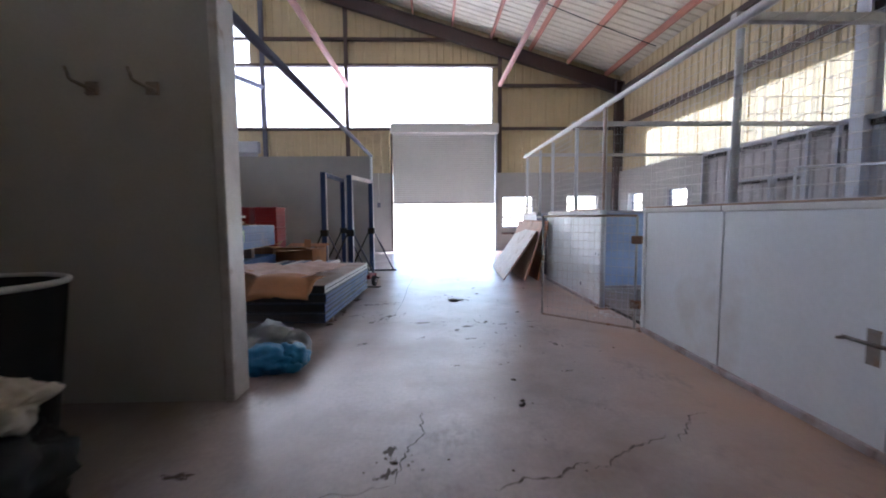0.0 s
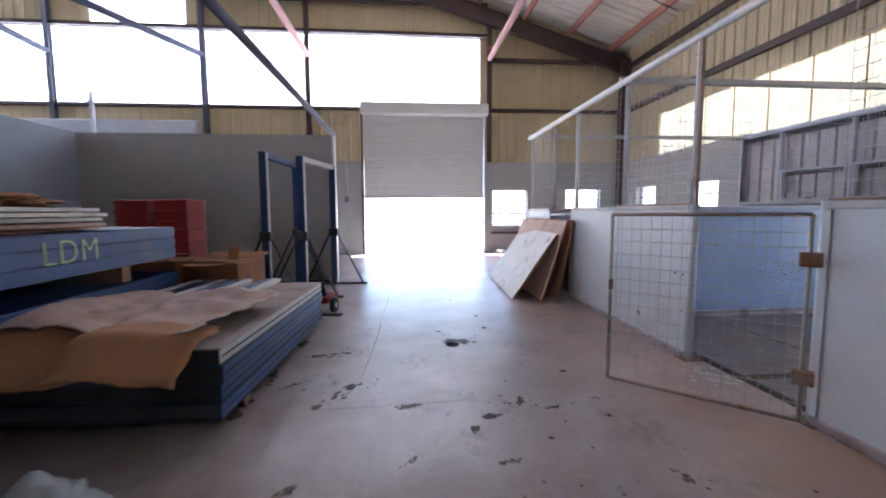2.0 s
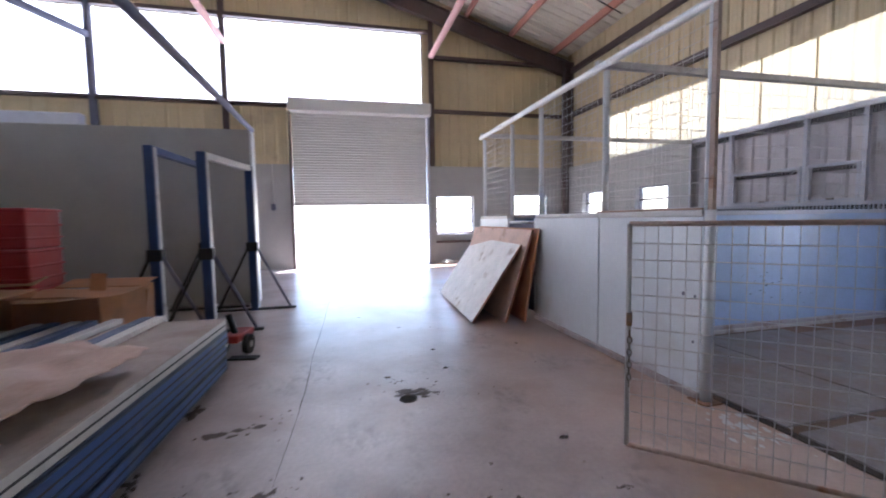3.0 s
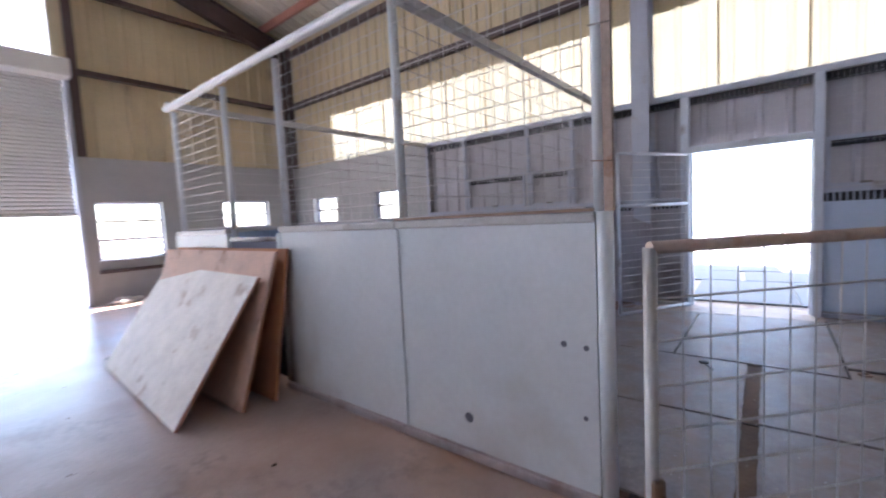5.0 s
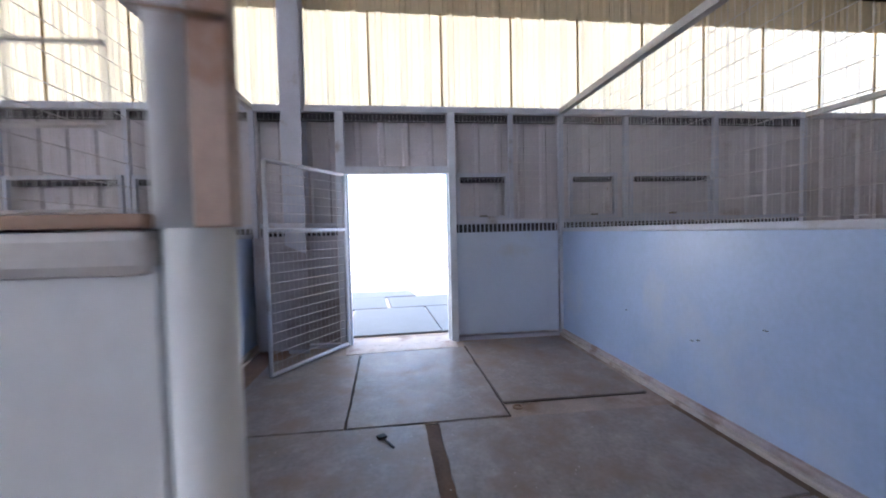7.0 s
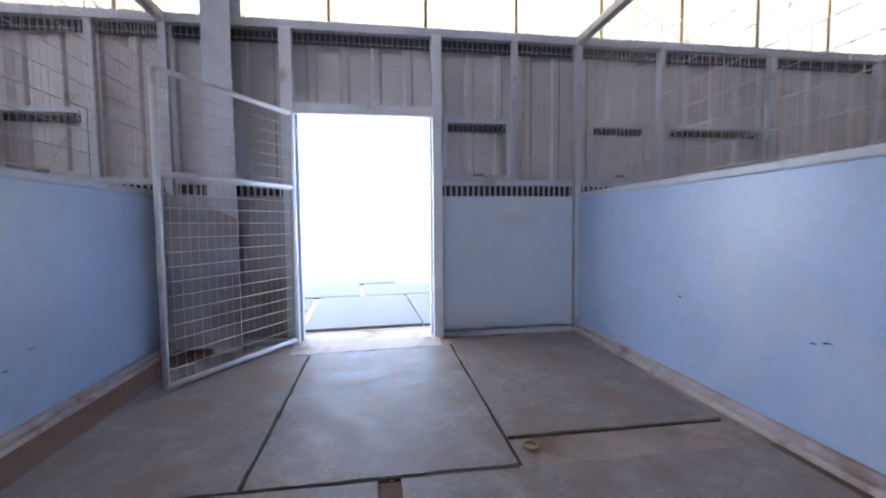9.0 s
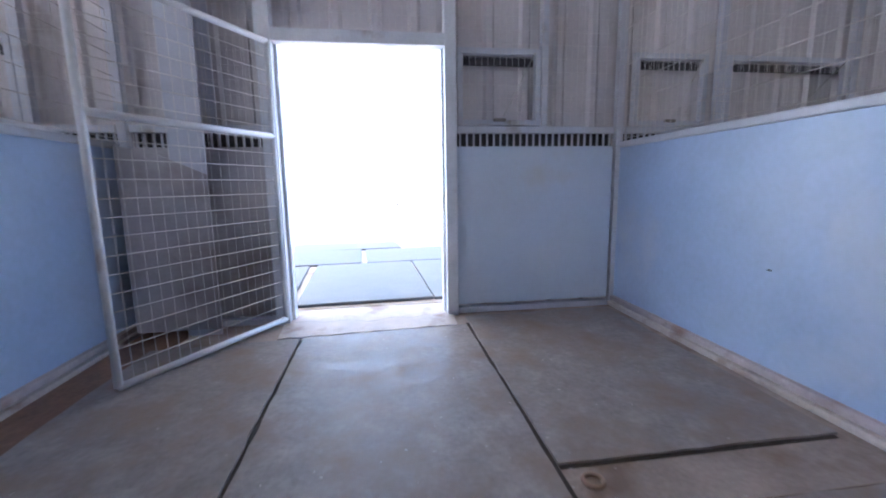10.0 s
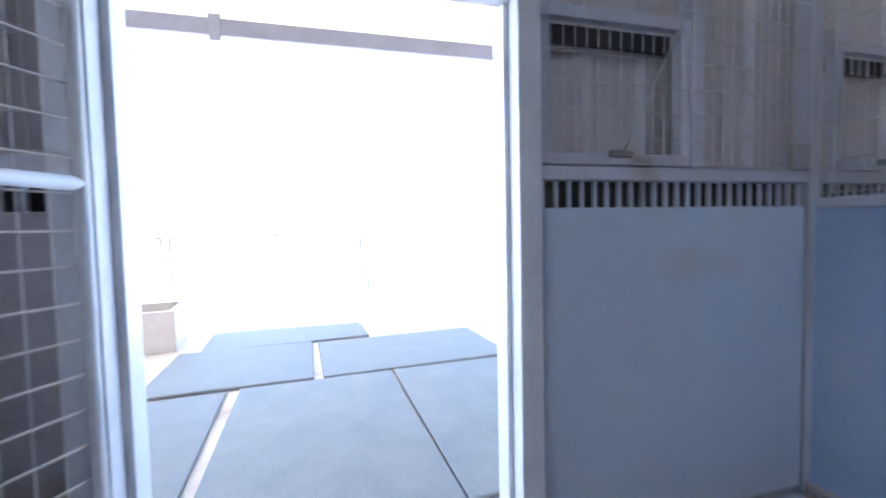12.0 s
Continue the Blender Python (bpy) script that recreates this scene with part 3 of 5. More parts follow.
part("pipe", rod(bmesh.new(), (-9.2, 16.5, 0), (-9.2, 16.5, 4.8), 0.06, 10), M_LAVFRAME, vp)
part("cap", soften(box(bmesh.new(), -9.28, 16.42, 4.5, -9.12, 16.58, 4.56), 0.01), M_LAVFRAME, vp)

# cross walls of the open bay beside the aisle
for nm, args, m, lab in (("wall_bay_near", (-6.8, 4.2, 0, -1.74, 4.4, 2.86), M_RENDER, "grey rendered cross wall with an edge channel"), ("wall_bay_far", (-6.8, 12.2, 0, -1.82, 12.38, 2.9), M_RENDER, "grey rendered cross wall of the storage bay"), ("wall_bay_back", (-6.8, 4.4, 0, -6.6, 12.2, 2.9), M_BLUEWALL, "blue-grey rendered back wall of the storage bay")):
    solid(nm, box(bmesh.new(), *args), m, lab, "wall", kind="structure")
solid("edge_channel", soften(box(bmesh.new(), -1.74, 4.18, 0, -1.668, 4.42, 2.88), 0.012), M_GALV, "pale galvanised steel channel capping the wall's end", "trim", kind="structure")
solid("edge_channel", soften(box(bmesh.new(), -1.82, 12.18, 0, -1.775, 12.4, 2.92), 0.008), M_WHITEPAN, "pale steel channel capping the wall's end", "trim", kind="structure")
# unseen wall, added to shade the near cross wall from the west
solid("wall_side_blocker", box(bmesh.new(), -4.3, Y_S, 0, -4.1, 4.2, 3.1), M_BLOCKER, "plain unseen dark side wall added to block light from the west", "wall", kind="structure")
solid("rail_pipe", rod(bmesh.new(), (-1.79, 4.3, 2.915), (-1.79, 12.3, 2.915), 0.045, 12), M_STEEL_BG, "blue-grey steel tube running between the cross walls", "rail")
# ---- stalls ----
FX, FT, TOPZ = 2.2, 1.405, 2.85            # front line, wall top, top rail
POSTS = (("p", 7.03), ("j", 8.34), ("k", 9.74), ("l", 10.72), ("n", 12.0), ("s", 5.86), ("t", 4.6), ("u", 3.3), ("v", 2.2))


def stall_post(y, top, r=0.031, base=True, x=FX, shift=0.0):
    t = thing("stall_post", "galvanised steel pipe post with dull paint and rust", "post", "stall posts", at=(x, y, 0))
    low = min(top, FT)
    part("pipe", rod(bmesh.new(), (0, 0, 0), (0, 0, low), r, 16), M_WHITEPAN, t, "pale painted lower pipe")
    if top > FT + 0.1:
        part("upper_pipe", rod(bmesh.new(), (0, shift, low), (0, shift, top), r if not shift else 0.029, 16), M_WHITEPAN, t)
    if base:
        part("base_plate", soften(box(bmesh.new(), -0.08, -0.08, 0.0, 0.08, 0.08, 0.012), 0.003), M_RUST, t)
    return t


for nm, y in POSTS:
    stall_post(y, TOPZ - 0.04 if nm != "s" else FT + 0.01, x=FX if nm in "ps" else FX + 0.06, r=0.037 if nm == "p" else 0.031, shift=0.018 if nm == "p" else 0.0)
an = thing("post_angle", "rusted steel angle fixed along a stall post", "steel angle")
part("leg", soften(box(bmesh.new(), FX - 0.036, 6.982, FT, FX - 0.031, 7.021, TOPZ - 0.04), 0.002), M_RUSTPALE, an)
part("leg", soften(box(bmesh.new(), FX - 0.0305, 6.982, FT, FX - 0.004, 6.987, TOPZ - 0.04), 0.002), M_RUSTPALE, an)
for z in (1.62, 2.2, 2.68):
    part("wire_tie", rod(bmesh.new(), (FX - 0.042, 6.978, z), (FX - 0.04, 7.075, z + 0.01), 0.003, 6), M_GATE, an)
solid("top_rail", rod(bmesh.new(), (FX, Y_S, TOPZ), (FX, 12.06, TOPZ), 0.036, 14), M_GALV, "galvanised steel top rail along the stall fronts", "rail")


def low_wall(name, x0, y0, x1, y1, h, m, label, channel=M_GALV, front=None, base=M_CHANNEL):
    w = thing(name, label, "stall wall", kind="structure")
    part("panel", box(bmesh.new(), x0, y0, 0.05, x1, y1, h - 0.04), m, w)
    ex, ey = (0.012, 0.0) if abs(x1 - x0) < abs(y1 - y0) else (0.0, 0.012)
    part("cap_channel", soften(box(bmesh.new(), x0 - ex, y0 - 1.6 * ey, h - 0.05, x1 + ex, y1 + 1.6 * ey, h), 0.012), channel, w)
    if ey:
        part("kerb", soften(box(bmesh.new(), x0, y0 - 0.06, 0.0, x1, y1 + 0.06, 0.04), 0.014), M_THRESH, w, "dirty rounded concrete kerb")
        part("base_channel", soften(box(bmesh.new(), x0, y0 - 0.035, 0.041, x1, y1 + 0.035, 0.085), 0.012), base, w)
    else:
        part("base_channel", soften(box(bmesh.new(), x0 - 2.5 * ex, y0, 0.0, x1 + 2.5 * ex, y1, 0.055), 0.01), base, w)
    if front:
        part("timber_cap", soften(box(bmesh.new(), x0 - ex - 0.004, y0 - ey, h + 0.001, x1 + ex + 0.004, y1 + ey, h + 0.016), 0.004), M_TIMBER, w, "dusty brown timber capping")
    return w


def front_mesh(y0, y1):
    t = thing("mesh_panel", "welded wire mesh panel above the stall front", "wire mesh", "stall mesh panels")
    wires(t, M_WIRE, lambda u, z: (FX, u, z), y0 + 0.05, y1 - 0.05, FT + 0.02, TOPZ - 0.05, 0.1, 0.09, 0.0031, 0.004)
    return t


for a, b in ((7.068, 8.335), (8.345, 9.74), (10.72, 12.0), (4.605, 5.828), (3.3, 4.595), (2.2, 3.29)):
    w = low_wall("stall_front", FX - 0.022, a, FX + 0.022, b, FT, M_WHITEPAN, "pale grey painted solid stall front", front=a < 8)
    part("cover_strip", soften(box(bmesh.new(), FX - 0.033, b - 0.021, 0.058, FX - 0.0225, b + 0.031, FT - 0.052), 0.004), M_WHITEPAN, w)
    front_mesh(a, b)
low_wall("stall_front", FX - 0.022, Y_S + 0.05, FX + 0.022, 2.19, FT, M_WHITEPAN, "pale grey painted solid stall front", front=True)


def partition(y, yw, x0=2.25, x1=6.88, h=1.41, top=2.9):
    low_wall("stall_partition", x0, yw - 0.025, x1, yw + 0.025, h, M_BLUEPAN, "pale blue painted solid partition between stalls", M_LAVFRAME)
    t = thing("mesh_panel", "welded wire mesh panel above the stall partition", "wire mesh", "stall mesh panels")
    wires(t, M_WIRE, lambda u, z: (u, y, z), x0 + 0.02, x1 - 0.02, h + 0.02, top - 0.04, 0.055, 0.15, 0.0024, 0.004)
    part("top_rail", soften(box(bmesh.new(), FX, y - 0.035, top - 0.035, 6.86, y + 0.035, top + 0.035), 0.006), M_GALV, t)
    part("end_post", box(bmesh.new(), x1, y - 0.03, 0, x1 + 0.06, y + 0.03, top), M_LAVFRAME, t)


for y, yw in ((4.605, 4.57), (8.42, 8.48), (1.03, 1.03), (12.05, 12.05)):
    partition(y, yw)

# back frames of the stalls against the side wall
BX = 6.9
rl = thing("back_top_rail", "lavender-grey steel top rail along the back of the stalls", "rail")
for y0, y1 in ((Y_S, 1.028), (1.032, 4.61), (4.614, 8.398), (8.402, 12.02)):
    part("rail_length", soften(box(bmesh.new(), BX - 0.035, y0, 2.86, BX + 0.03, y1, 2.94), 0.006), M_LAVFRAME, rl)


def back_panel(y0, y1, m=M_BLUEGREY):
    t = thing("stall_back_wall", ("blue-grey" if m is M_BLUEGREY else "dull brownish-grey") + " lower panel with a slotted vent strip above", "panel", "stall back panels")
    part("panel", soften(box(bmesh.new(), BX - 0.02, y0, 0.075, BX + 0.015, y1, 1.375), 0.004), m, t)
    part("bottom_rail", soften(box(bmesh.new(), BX - 0.04, y0, 0.0, BX + 0.03, y1, 0.05), 0.004), M_LAVFRAME, t)
    part("rail", soften(box(bmesh.new(), BX - 0.035, y0, 1.478, BX + 0.03, y1, 1.53), 0.004), M_LAVFRAME, t)
    # dark sheet stands in for the shade behind the vent slots
    part("vent_shade", box(bmesh.new(), BX + 0.02, y0, 1.376, BX + 0.03, y1, 1.478), M_BLACK, t)
    n = int((y1 - y0) / 0.055)
    for i in range(n):
        y = y0 + (i + 0.5) * (y1 - y0) / n
        part("vent_bar", box(bmesh.new(), BX - 0.012, y - 0.0065, 1.376, BX + 0.004, y + 0.0065, 1.478), M_LAVFRAME, t)
    return t


def sash(y0, y1, z0=1.535, z1=2.12):
    t = thing("hinged_hatch", "metal framed hinged vent flap with a stay", "hatch", "hinged hatches")
    w = 0.045
    for q in ((y0, y1, z0, z0 + w), (y0, y1, z1 - w, z1), (y0, y0 + w, z0 + w, z1 - w), (y1 - w, y1, z0 + w, z1 - w)):
        part("frame_bar", soften(box(bmesh.new(), BX - 0.03, q[0], q[2], BX + 0.02, q[1], q[3]), 0.004), M_LAVFRAME, t)
    # dark sheet paints the shade at the top of the hatch
    part("hatch_shade", box(bmesh.new(), BX + 0.03, y0 + w, z1 - w - 0.07, BX + 0.05, y1 - w, z1 - w), M_BLACK, t)
    part("stay", rod(bmesh.new(), (BX - 0.034, y0 + 0.05, z1 - 0.03), (BX - 0.025, (y0 + y1) / 2 - 0.03, z0 + 0.06), 0.005, 6), M_GALV, t)
    part("catch", soften(box(bmesh.new(), BX - 0.055, (y0 + y1) / 2 - 0.05, z0 + 0.03, BX - 0.03, (y0 + y1) / 2 + 0.05, z0 + 0.055), 0.006), M_GATE, t)
    return t


def upright(y, z0, z1, w=0.06):
    return solid("back_upright", soften(box(bmesh.new(), BX - 0.035, y - w / 2, z0, BX + 0.03, y + w / 2, z1), 0.005), M_LAVFRAME, "lavender-grey steel upright at the back of a stall", "upright", "back uprights")


for y0, y1 in ((4.66, 5.99), (7.46, 8.36), (8.45, 12.0), (1.07, 4.57)):
    back_panel(y0, y1, M_BROWNPAN if y0 == 7.46 else M_BLUEGREY)
for y in (5.275, 8.99, 9.78, 11.1, 3.71, 2.41):
    upright(y, 1.53, 2.86)
sash(5.31, 5.985)
sash(9.03, 9.74)
sash(3.84, 4.5)
sash(2.46, 3.66)
sash(9.84, 11.06)

def back_mesh(y0, y1, z0=1.54, z1=2.86):
    t = thing("mesh_panel", "welded wire mesh across the back of the stall", "wire mesh", "stall mesh panels")
    # dark sheet paints the shade that falls below the top rail
    part("rail_shade", box(bmesh.new(), BX + 0.032, y0, 2.76, BX + 0.05, y1, 2.86), M_BLACK, t, "dark sheet painting the shade under the top rail")
    wires(t, M_WIRE, lambda u, z: (BX - 0.04, u, z), y0, y1, z0, z1, 0.05, 0.1, 0.002, 0.001, True)


for y0, y1, z0 in ((4.66, 5.99, 1.54), (6.1, 7.35, 2.22), (7.46, 8.36, 1.54), (8.45, 12.0, 1.54), (1.07, 4.57, 1.54)):
    back_mesh(y0, y1, z0)

# added sheet that turns the column brownish below a slanted edge
bm = bmesh.new()
face = [(7.79, 0.06), (8.36, 0.06), (8.36, 1.37), (8.1, 1.31), (7.79, 1.17)]
near, far = [[bm.verts.new((x, y, z)) for y, z in face] for x in (6.655, 6.668)]
bm.faces.new(near)
bm.faces.new(far[::-1])
for k in range(5):
    bm.faces.new((near[k], near[(k + 1) % 5], far[(k + 1) % 5], far[k]))
bmesh.ops.recalc_face_normals(bm, faces=bm.faces)
solid("cover_sheet", bm, M_BROWNPAN, "dull brownish sheet added to colour the column's lower part", "sheet")

# east door opening: frame, hinged mesh gate standing open
df = thing("door_3", "open doorway with a lavender-grey painted steel frame", "doorway", kind="structure")
for y0, y1, z1 in ((6.0, 6.09, 2.86), (7.345, 7.45, 2.86)):
    part("jamb", soften(box(bmesh.new(), 6.82, y0, 0, 6.94, y1, z1), 0.006), M_DOORPAINT, df)
for y0, y1 in ((6.09, 6.11), (7.32, 7.345)):
    part("stop", soften(box(bmesh.new(), 6.9, y0, 0, 7.0, y1, D_Z), 0.004), M_DOORPAINT, df)
part("head", soften(box(bmesh.new(), 6.82, 6.09, D_Z, 6.94, 7.345, D_Z + 0.09), 0.006), M_DOORPAINT, df)
bm = bmesh.new()
rs = random.Random(8)
rim = [(7.22, 6.02), (7.22, 7.42)] + [(6.475 + 0.085 * k / 16 + rs.uniform(-0.012, 0.012), 7.36 - 1.3 * k / 16) for k in range(17)]
lo, hi = [[bm.verts.new((x, y, z)) for x, y in rim] for z in (0.0045, 0.0165)]
bm.faces.new(hi)
for k in range(len(rim)):
    q = (k + 1) % len(rim)
    bm.faces.new((lo[k], lo[q], hi[q], hi[k]))
part("sill", bm, M_THRESH, df, "worn cracked concrete threshold")
bm = bmesh.new()
prev = None
for k in range(25):
    x, y, w = 6.80 + 0.05 * math.sin(k * 0.9) * rs.random() + 0.02 * math.sin(k * 0.35), 6.13 + 1.18 * k / 24, rs.uniform(0.001, 0.004)
    cur = (bm.verts.new((x - w, y, 0.0172)), bm.verts.new((x + w, y, 0.0172)))
    if prev:
        bm.faces.new((prev[0], prev[1], cur[1], cur[0]))
    prev = cur
part("crack", bm, M_GAPDK, df, "dark crack across the threshold")


def mesh_gate(name, label, width, z0, z1, mid, su, sz, frame_m, wire_m, at, rz, r=0.02, wr=0.0036, top_m=None):
    g = thing(name, label, "gate", at=at, rz=rz)
    for a, b in (((0, 0, z0), (0, 0, z1)), ((width, 0, z0), (width, 0, z1))):
        part("stile", rod(bmesh.new(), a, b, r, 12), frame_m, g)
    for z in [z0, z1] + ([mid] if mid else []):
        part("rail", rod(bmesh.new(), (0, 0, z), (width, 0, z), r, 12), top_m if top_m and z != mid else frame_m, g)
    wires(g, wire_m, lambda u, z: (u, 0, z), 0.01, width - 0.01, z0 + 0.01, z1 - 0.01, su, sz, wr, 0.003)
    return g


GH, GT = Vector((2.09, 5.845)), Vector((1.235, 6.637))
g = mesh_gate("stall_gate", "open pipe-framed stall gate with welded mesh", (GT - GH).length, 0.03, 1.325, None, 0.066, 0.1, M_GALV, M_WIRE, (*GH, 0), math.degrees(math.atan2(GT.y - GH.y, GT.x - GH.x)), 0.014, 0.0027, M_RUSTPALE)
for z in (0.31, 1.05):
    part("hinge", soften(box(bmesh.new(), -0.06, -0.035, z - 0.045, 0.05, 0.035, z + 0.045), 0.01), M_RUST, g)
part("latch", soften(box(bmesh.new(), 1.145, -0.02, 0.74, 1.175, 0.02, 0.82), 0.008), M_GATE, g)
for k in range(9):
    bm = bmesh.new()
    zc = 0.70 - 0.036 * k
    for i in range(10):
        a, b = i * math.pi / 5, (i + 1) * math.pi / 5
        p, q = [(1.155 + (0.011 * math.cos(c) if k % 2 else 0), 0.03 + (0 if k % 2 else 0.011 * math.cos(c)), zc + 0.022 * math.sin(c)) for c in (a, b)]
        rod(bm, p, q, 0.004, 6, False)
    part("chain_link", bm, M_GATE, g)
mesh_gate("doorway_gate", "open tubular gate with welded mesh hinged on the door frame", 1.2, 0.06, 2.1, 1.445, 0.067, 0.098, M_DOORPAINT, M_WIRE, (6.81, 7.37, 0), 149.5, 0.02, 0.003)

# rubber mats of the stall
MR = random.Random(21)


def stall_mat(*corners):
    bm = bmesh.new()
    rim = []
    for i in range(4):
        a, b = Vector(corners[i]), Vector(corners[(i + 1) % 4])
        n = 16
        for k in range(n):
            p = a.lerp(b, k / n)
            rim.append((p.x + (MR.uniform(-0.005, 0.005) if k else 0), p.y + (MR.uniform(-0.005, 0.005) if k else 0)))
    lo = [bm.verts.new((x, y, 0.004)) for x, y in rim]
    hi = [bm.verts.new((x, y, 0.018)) for x, y in rim]
    bm.faces.new(lo)
    bm.faces.new(hi)
    for i in range(len(rim)):
        j = (i + 1) % len(rim)
        bm.faces.new((lo[i], lo[j], hi[j], hi[i]))
    solid("rubber_mat", soften(bm, 0.0015, 1), M_MAT, "grey scuffed dusty rubber mat on the stall floor", "mat", "stall mats")


stall_mat((4.662, 5.98), (6.545, 5.99), (6.462, 7.183), (4.645, 7.163))
stall_mat((4.905, 4.72), (6.78, 4.72), (6.74, 5.962), (4.905, 5.958))
stall_mat((4.645, 7.187), (6.455, 7.207), (6.4, 8.15), (4.655, 8.16))
stall_mat((3.53, 4.72), (4.625, 4.72), (4.625, 6.515), (3.455, 6.505))
stall_mat((3.45, 6.595), (4.625, 6.612), (4.63, 8.32), (3.39, 8.32))
stall_mat((2.35, 4.72), (3.505, 4.72), (3.43, 6.5), (2.35, 6.49))
stall_mat((2.35, 6.57), (3.425, 6.59), (3.365, 8.32), (2.35, 8.32))
solid("gap_dirt", box(bmesh.new(), 2.3, 4.6, 0.0005, 4.64, 8.44, 0.004), M_DIRT, "brown dirt under and between the stall mats", "dirt", kind="stuff")
solid("bare_strip", box(bmesh.new(), 4.64, 4.6, 0.0005, 6.86, 8.44, 0.004), M_STRIP, "bare dusty concrete strip between the stall mats", "concrete", kind="structure")
solid("wall_dirt", box(bmesh.new(), 4.642, 8.02, 0.0045, 6.8, 8.42, 0.0085), M_WALLDIRT, "reddish-brown dirt along the foot of the partition", "dirt", kind="stuff")
for x0, x1, y0, y1 in ((4.628, 4.646, 5.98, 8.3), (4.662, 6.6, 5.96, 5.982), (4.885, 4.906, 4.74, 5.955), (2.285, 2.348, 5.9, 6.98), (3.43, 3.452, 6.5, 6.6)):
    solid("mat_joint", box(bmesh.new(), x0, y0, 0.0045, x1, y1, 0.0085), M_GAPDK, "dark dirt in a joint between mats", "joint", kind="stuff")
bm = bmesh.new()
v = [bm.verts.new(p) for p in ((4.646, 7.161, 0.0065), (6.455, 7.181, 0.0065), (6.455, 7.209, 0.0065), (4.646, 7.189, 0.0065))]
bm.faces.new(v)
solid("mat_joint", bm, M_GAPDK, "dark dirt in a joint between mats", "joint", kind="stuff")

# ---- outside the side door ----
solid("apron", box(bmesh.new(), 7.17, -6, -0.2, 60, 24, 0.02), M_APRON, "pale sandy yard beside the shed", "ground", kind="structure")


def yard_mat(cx, cy, lx, ly, rz):
    ob = solid("yard_mat", soften(box(bmesh.new(), -lx / 2, -ly / 2, 0.0, lx / 2, ly / 2, 0.03), 0.006, 1), M_YARDMAT, "grey rubber mat on the yard floor", "mat", "yard mats")
    ob.matrix_world = pose(cx, cy, 0.021, 0, 0, rz)


yard_mat(8.19, 6.82, 1.9, 1.23, 3)
yard_mat(8.25, 5.57, 1.92, 1.24, 2.5)
yard_mat(8.07, 8.12, 1.92, 1.22, 4)
yard_mat(9.78, 7.62, 1.26, 1.34, 3)
yard_mat(9.84, 5.97, 1.2, 1.82, 4)
yard_mat(10.94, 7.27, 1.0, 1.8, 5)


def trough():
    t = thing("trough", "beige weathered trough standing in the yard", "trough", at=(10.98, 8.78, 0.02), rz=8)
    part("shell", soften(box(box(box(box(box(bmesh.new(), -0.4, -0.3, 0, 0.4, 0.3, 0.06), -0.4, -0.3, 0.06, -0.34, 0.3, 0.45), 0.34, -0.3, 0.06, 0.4, 0.3, 0.45), -0.34, -0.3, 0.06, 0.34, -0.24, 0.45), -0.34, 0.24, 0.06, 0.34, 0.3, 0.45), 0.004, 1), M_APRON, t)


trough()


def yard_rail(x, y0, y1, h=1.24):
    t = thing("yard_rail", "pale galvanised steel pipe rail panel in the yard", "rail fence", at=(x, y0, 0.02))
    n = y1 - y0
    for y in (0, n):
        part("post", rod(bmesh.new(), (0, y, 0), (0, y, h), 0.028, 10), M_GALV, t)
    for z in (0.3 * h, 0.55 * h, h):
        part("rail", rod(bmesh.new(), (0, 0, z), (0, n, z), 0.022, 10), M_GALV, t)


yard_rail(11.8, 6.32, 8.83)
yard_rail(11.85, 4.99, 6.22, 0.93)
yard_rail(11.8, 8.93, 11.4)
aw = thing("awning", "pale lean-to awning on posts outside the side door", "awning", at=(0, 0, 0))
bm = box(bmesh.new(), 7.17, 1.0, 0, 13.4, 17.0, 0.012)
for v in bm.verts:
    v.co.z += 5.9 - (v.co.x - 7.17) * 0.16
part("sheet", bm, M_FIB_E, aw)
part("beam", soften(box(bmesh.new(), 13.25, 1.0, 4.6, 13.35, 17.0, 4.88), 0.01), M_STEEL_BG, aw)
for y in (1.1, 16.9):
    part("post", rod(bmesh.new(), (13.3, y, 0.02), (13.3, y, 4.6), 0.05, 10), M_LAVFRAME, aw)
part("bracket", soften(box(bmesh.new(), 13.22, 8.4, 4.5, 13.245, 8.58, 4.95), 0.008), M_STEEL_BG, aw)
# yard beyond the roller door
for k in range(4):
    t = thing("paddock_rail", "pale post and rail fence across the yard", "fence", "paddock fences", at=(-9 + 6 * k, 34, -0.09))
    for y in (0, 3):
        part("post", soften(box(bmesh.new(), y - 0.06, -0.06, 0, y + 0.06, 0.06, 1.35), 0.01), M_TIMBER, t)
    for z in (0.5, 0.9, 1.25):
        part("rail", soften(box(bmesh.new(), -0.02, -0.03, z - 0.05, 5.94, 0.03, z + 0.05), 0.01), M_TIMBER, t)

# ---- things in the aisle and the storage bay ----
def leaf_sheet(name, w, d, nx, ny, height, thick, material, label, category, m):
    """A bent sheet of card: height(u, v) over a w by d rectangle."""
    bm = bmesh.new()
    def torn(i, j):
        """The rim wanders in and out, as torn card does."""
        if 0 < i < nx and 0 < j < ny:
            return 0.0, 0.0
        q = noise.noise_vector(Vector((i * 0.45 + w * 3, j * 0.45 + d * 5, 1.3)))
        return 0.06 * q.x, 0.06 * q.y

    g = [[bm.verts.new((w * i / nx + torn(i, j)[0], d * j / ny + torn(i, j)[1], height(w * i / nx, d * j / ny))) for j in range(ny + 1)] for i in range(nx + 1)]
    for i in range(nx):
        for j in range(ny):
            bm.faces.new((g[i][j], g[i + 1][j], g[i + 1][j + 1], g[i][j + 1])).smooth = True
    ob = solid(name, bm, material, label, category)
    sol = ob.modifiers.new("thickness", "SOLIDIFY")
    sol.thickness, sol.offset = thick, 1
    ob.matrix_world = m
    return ob


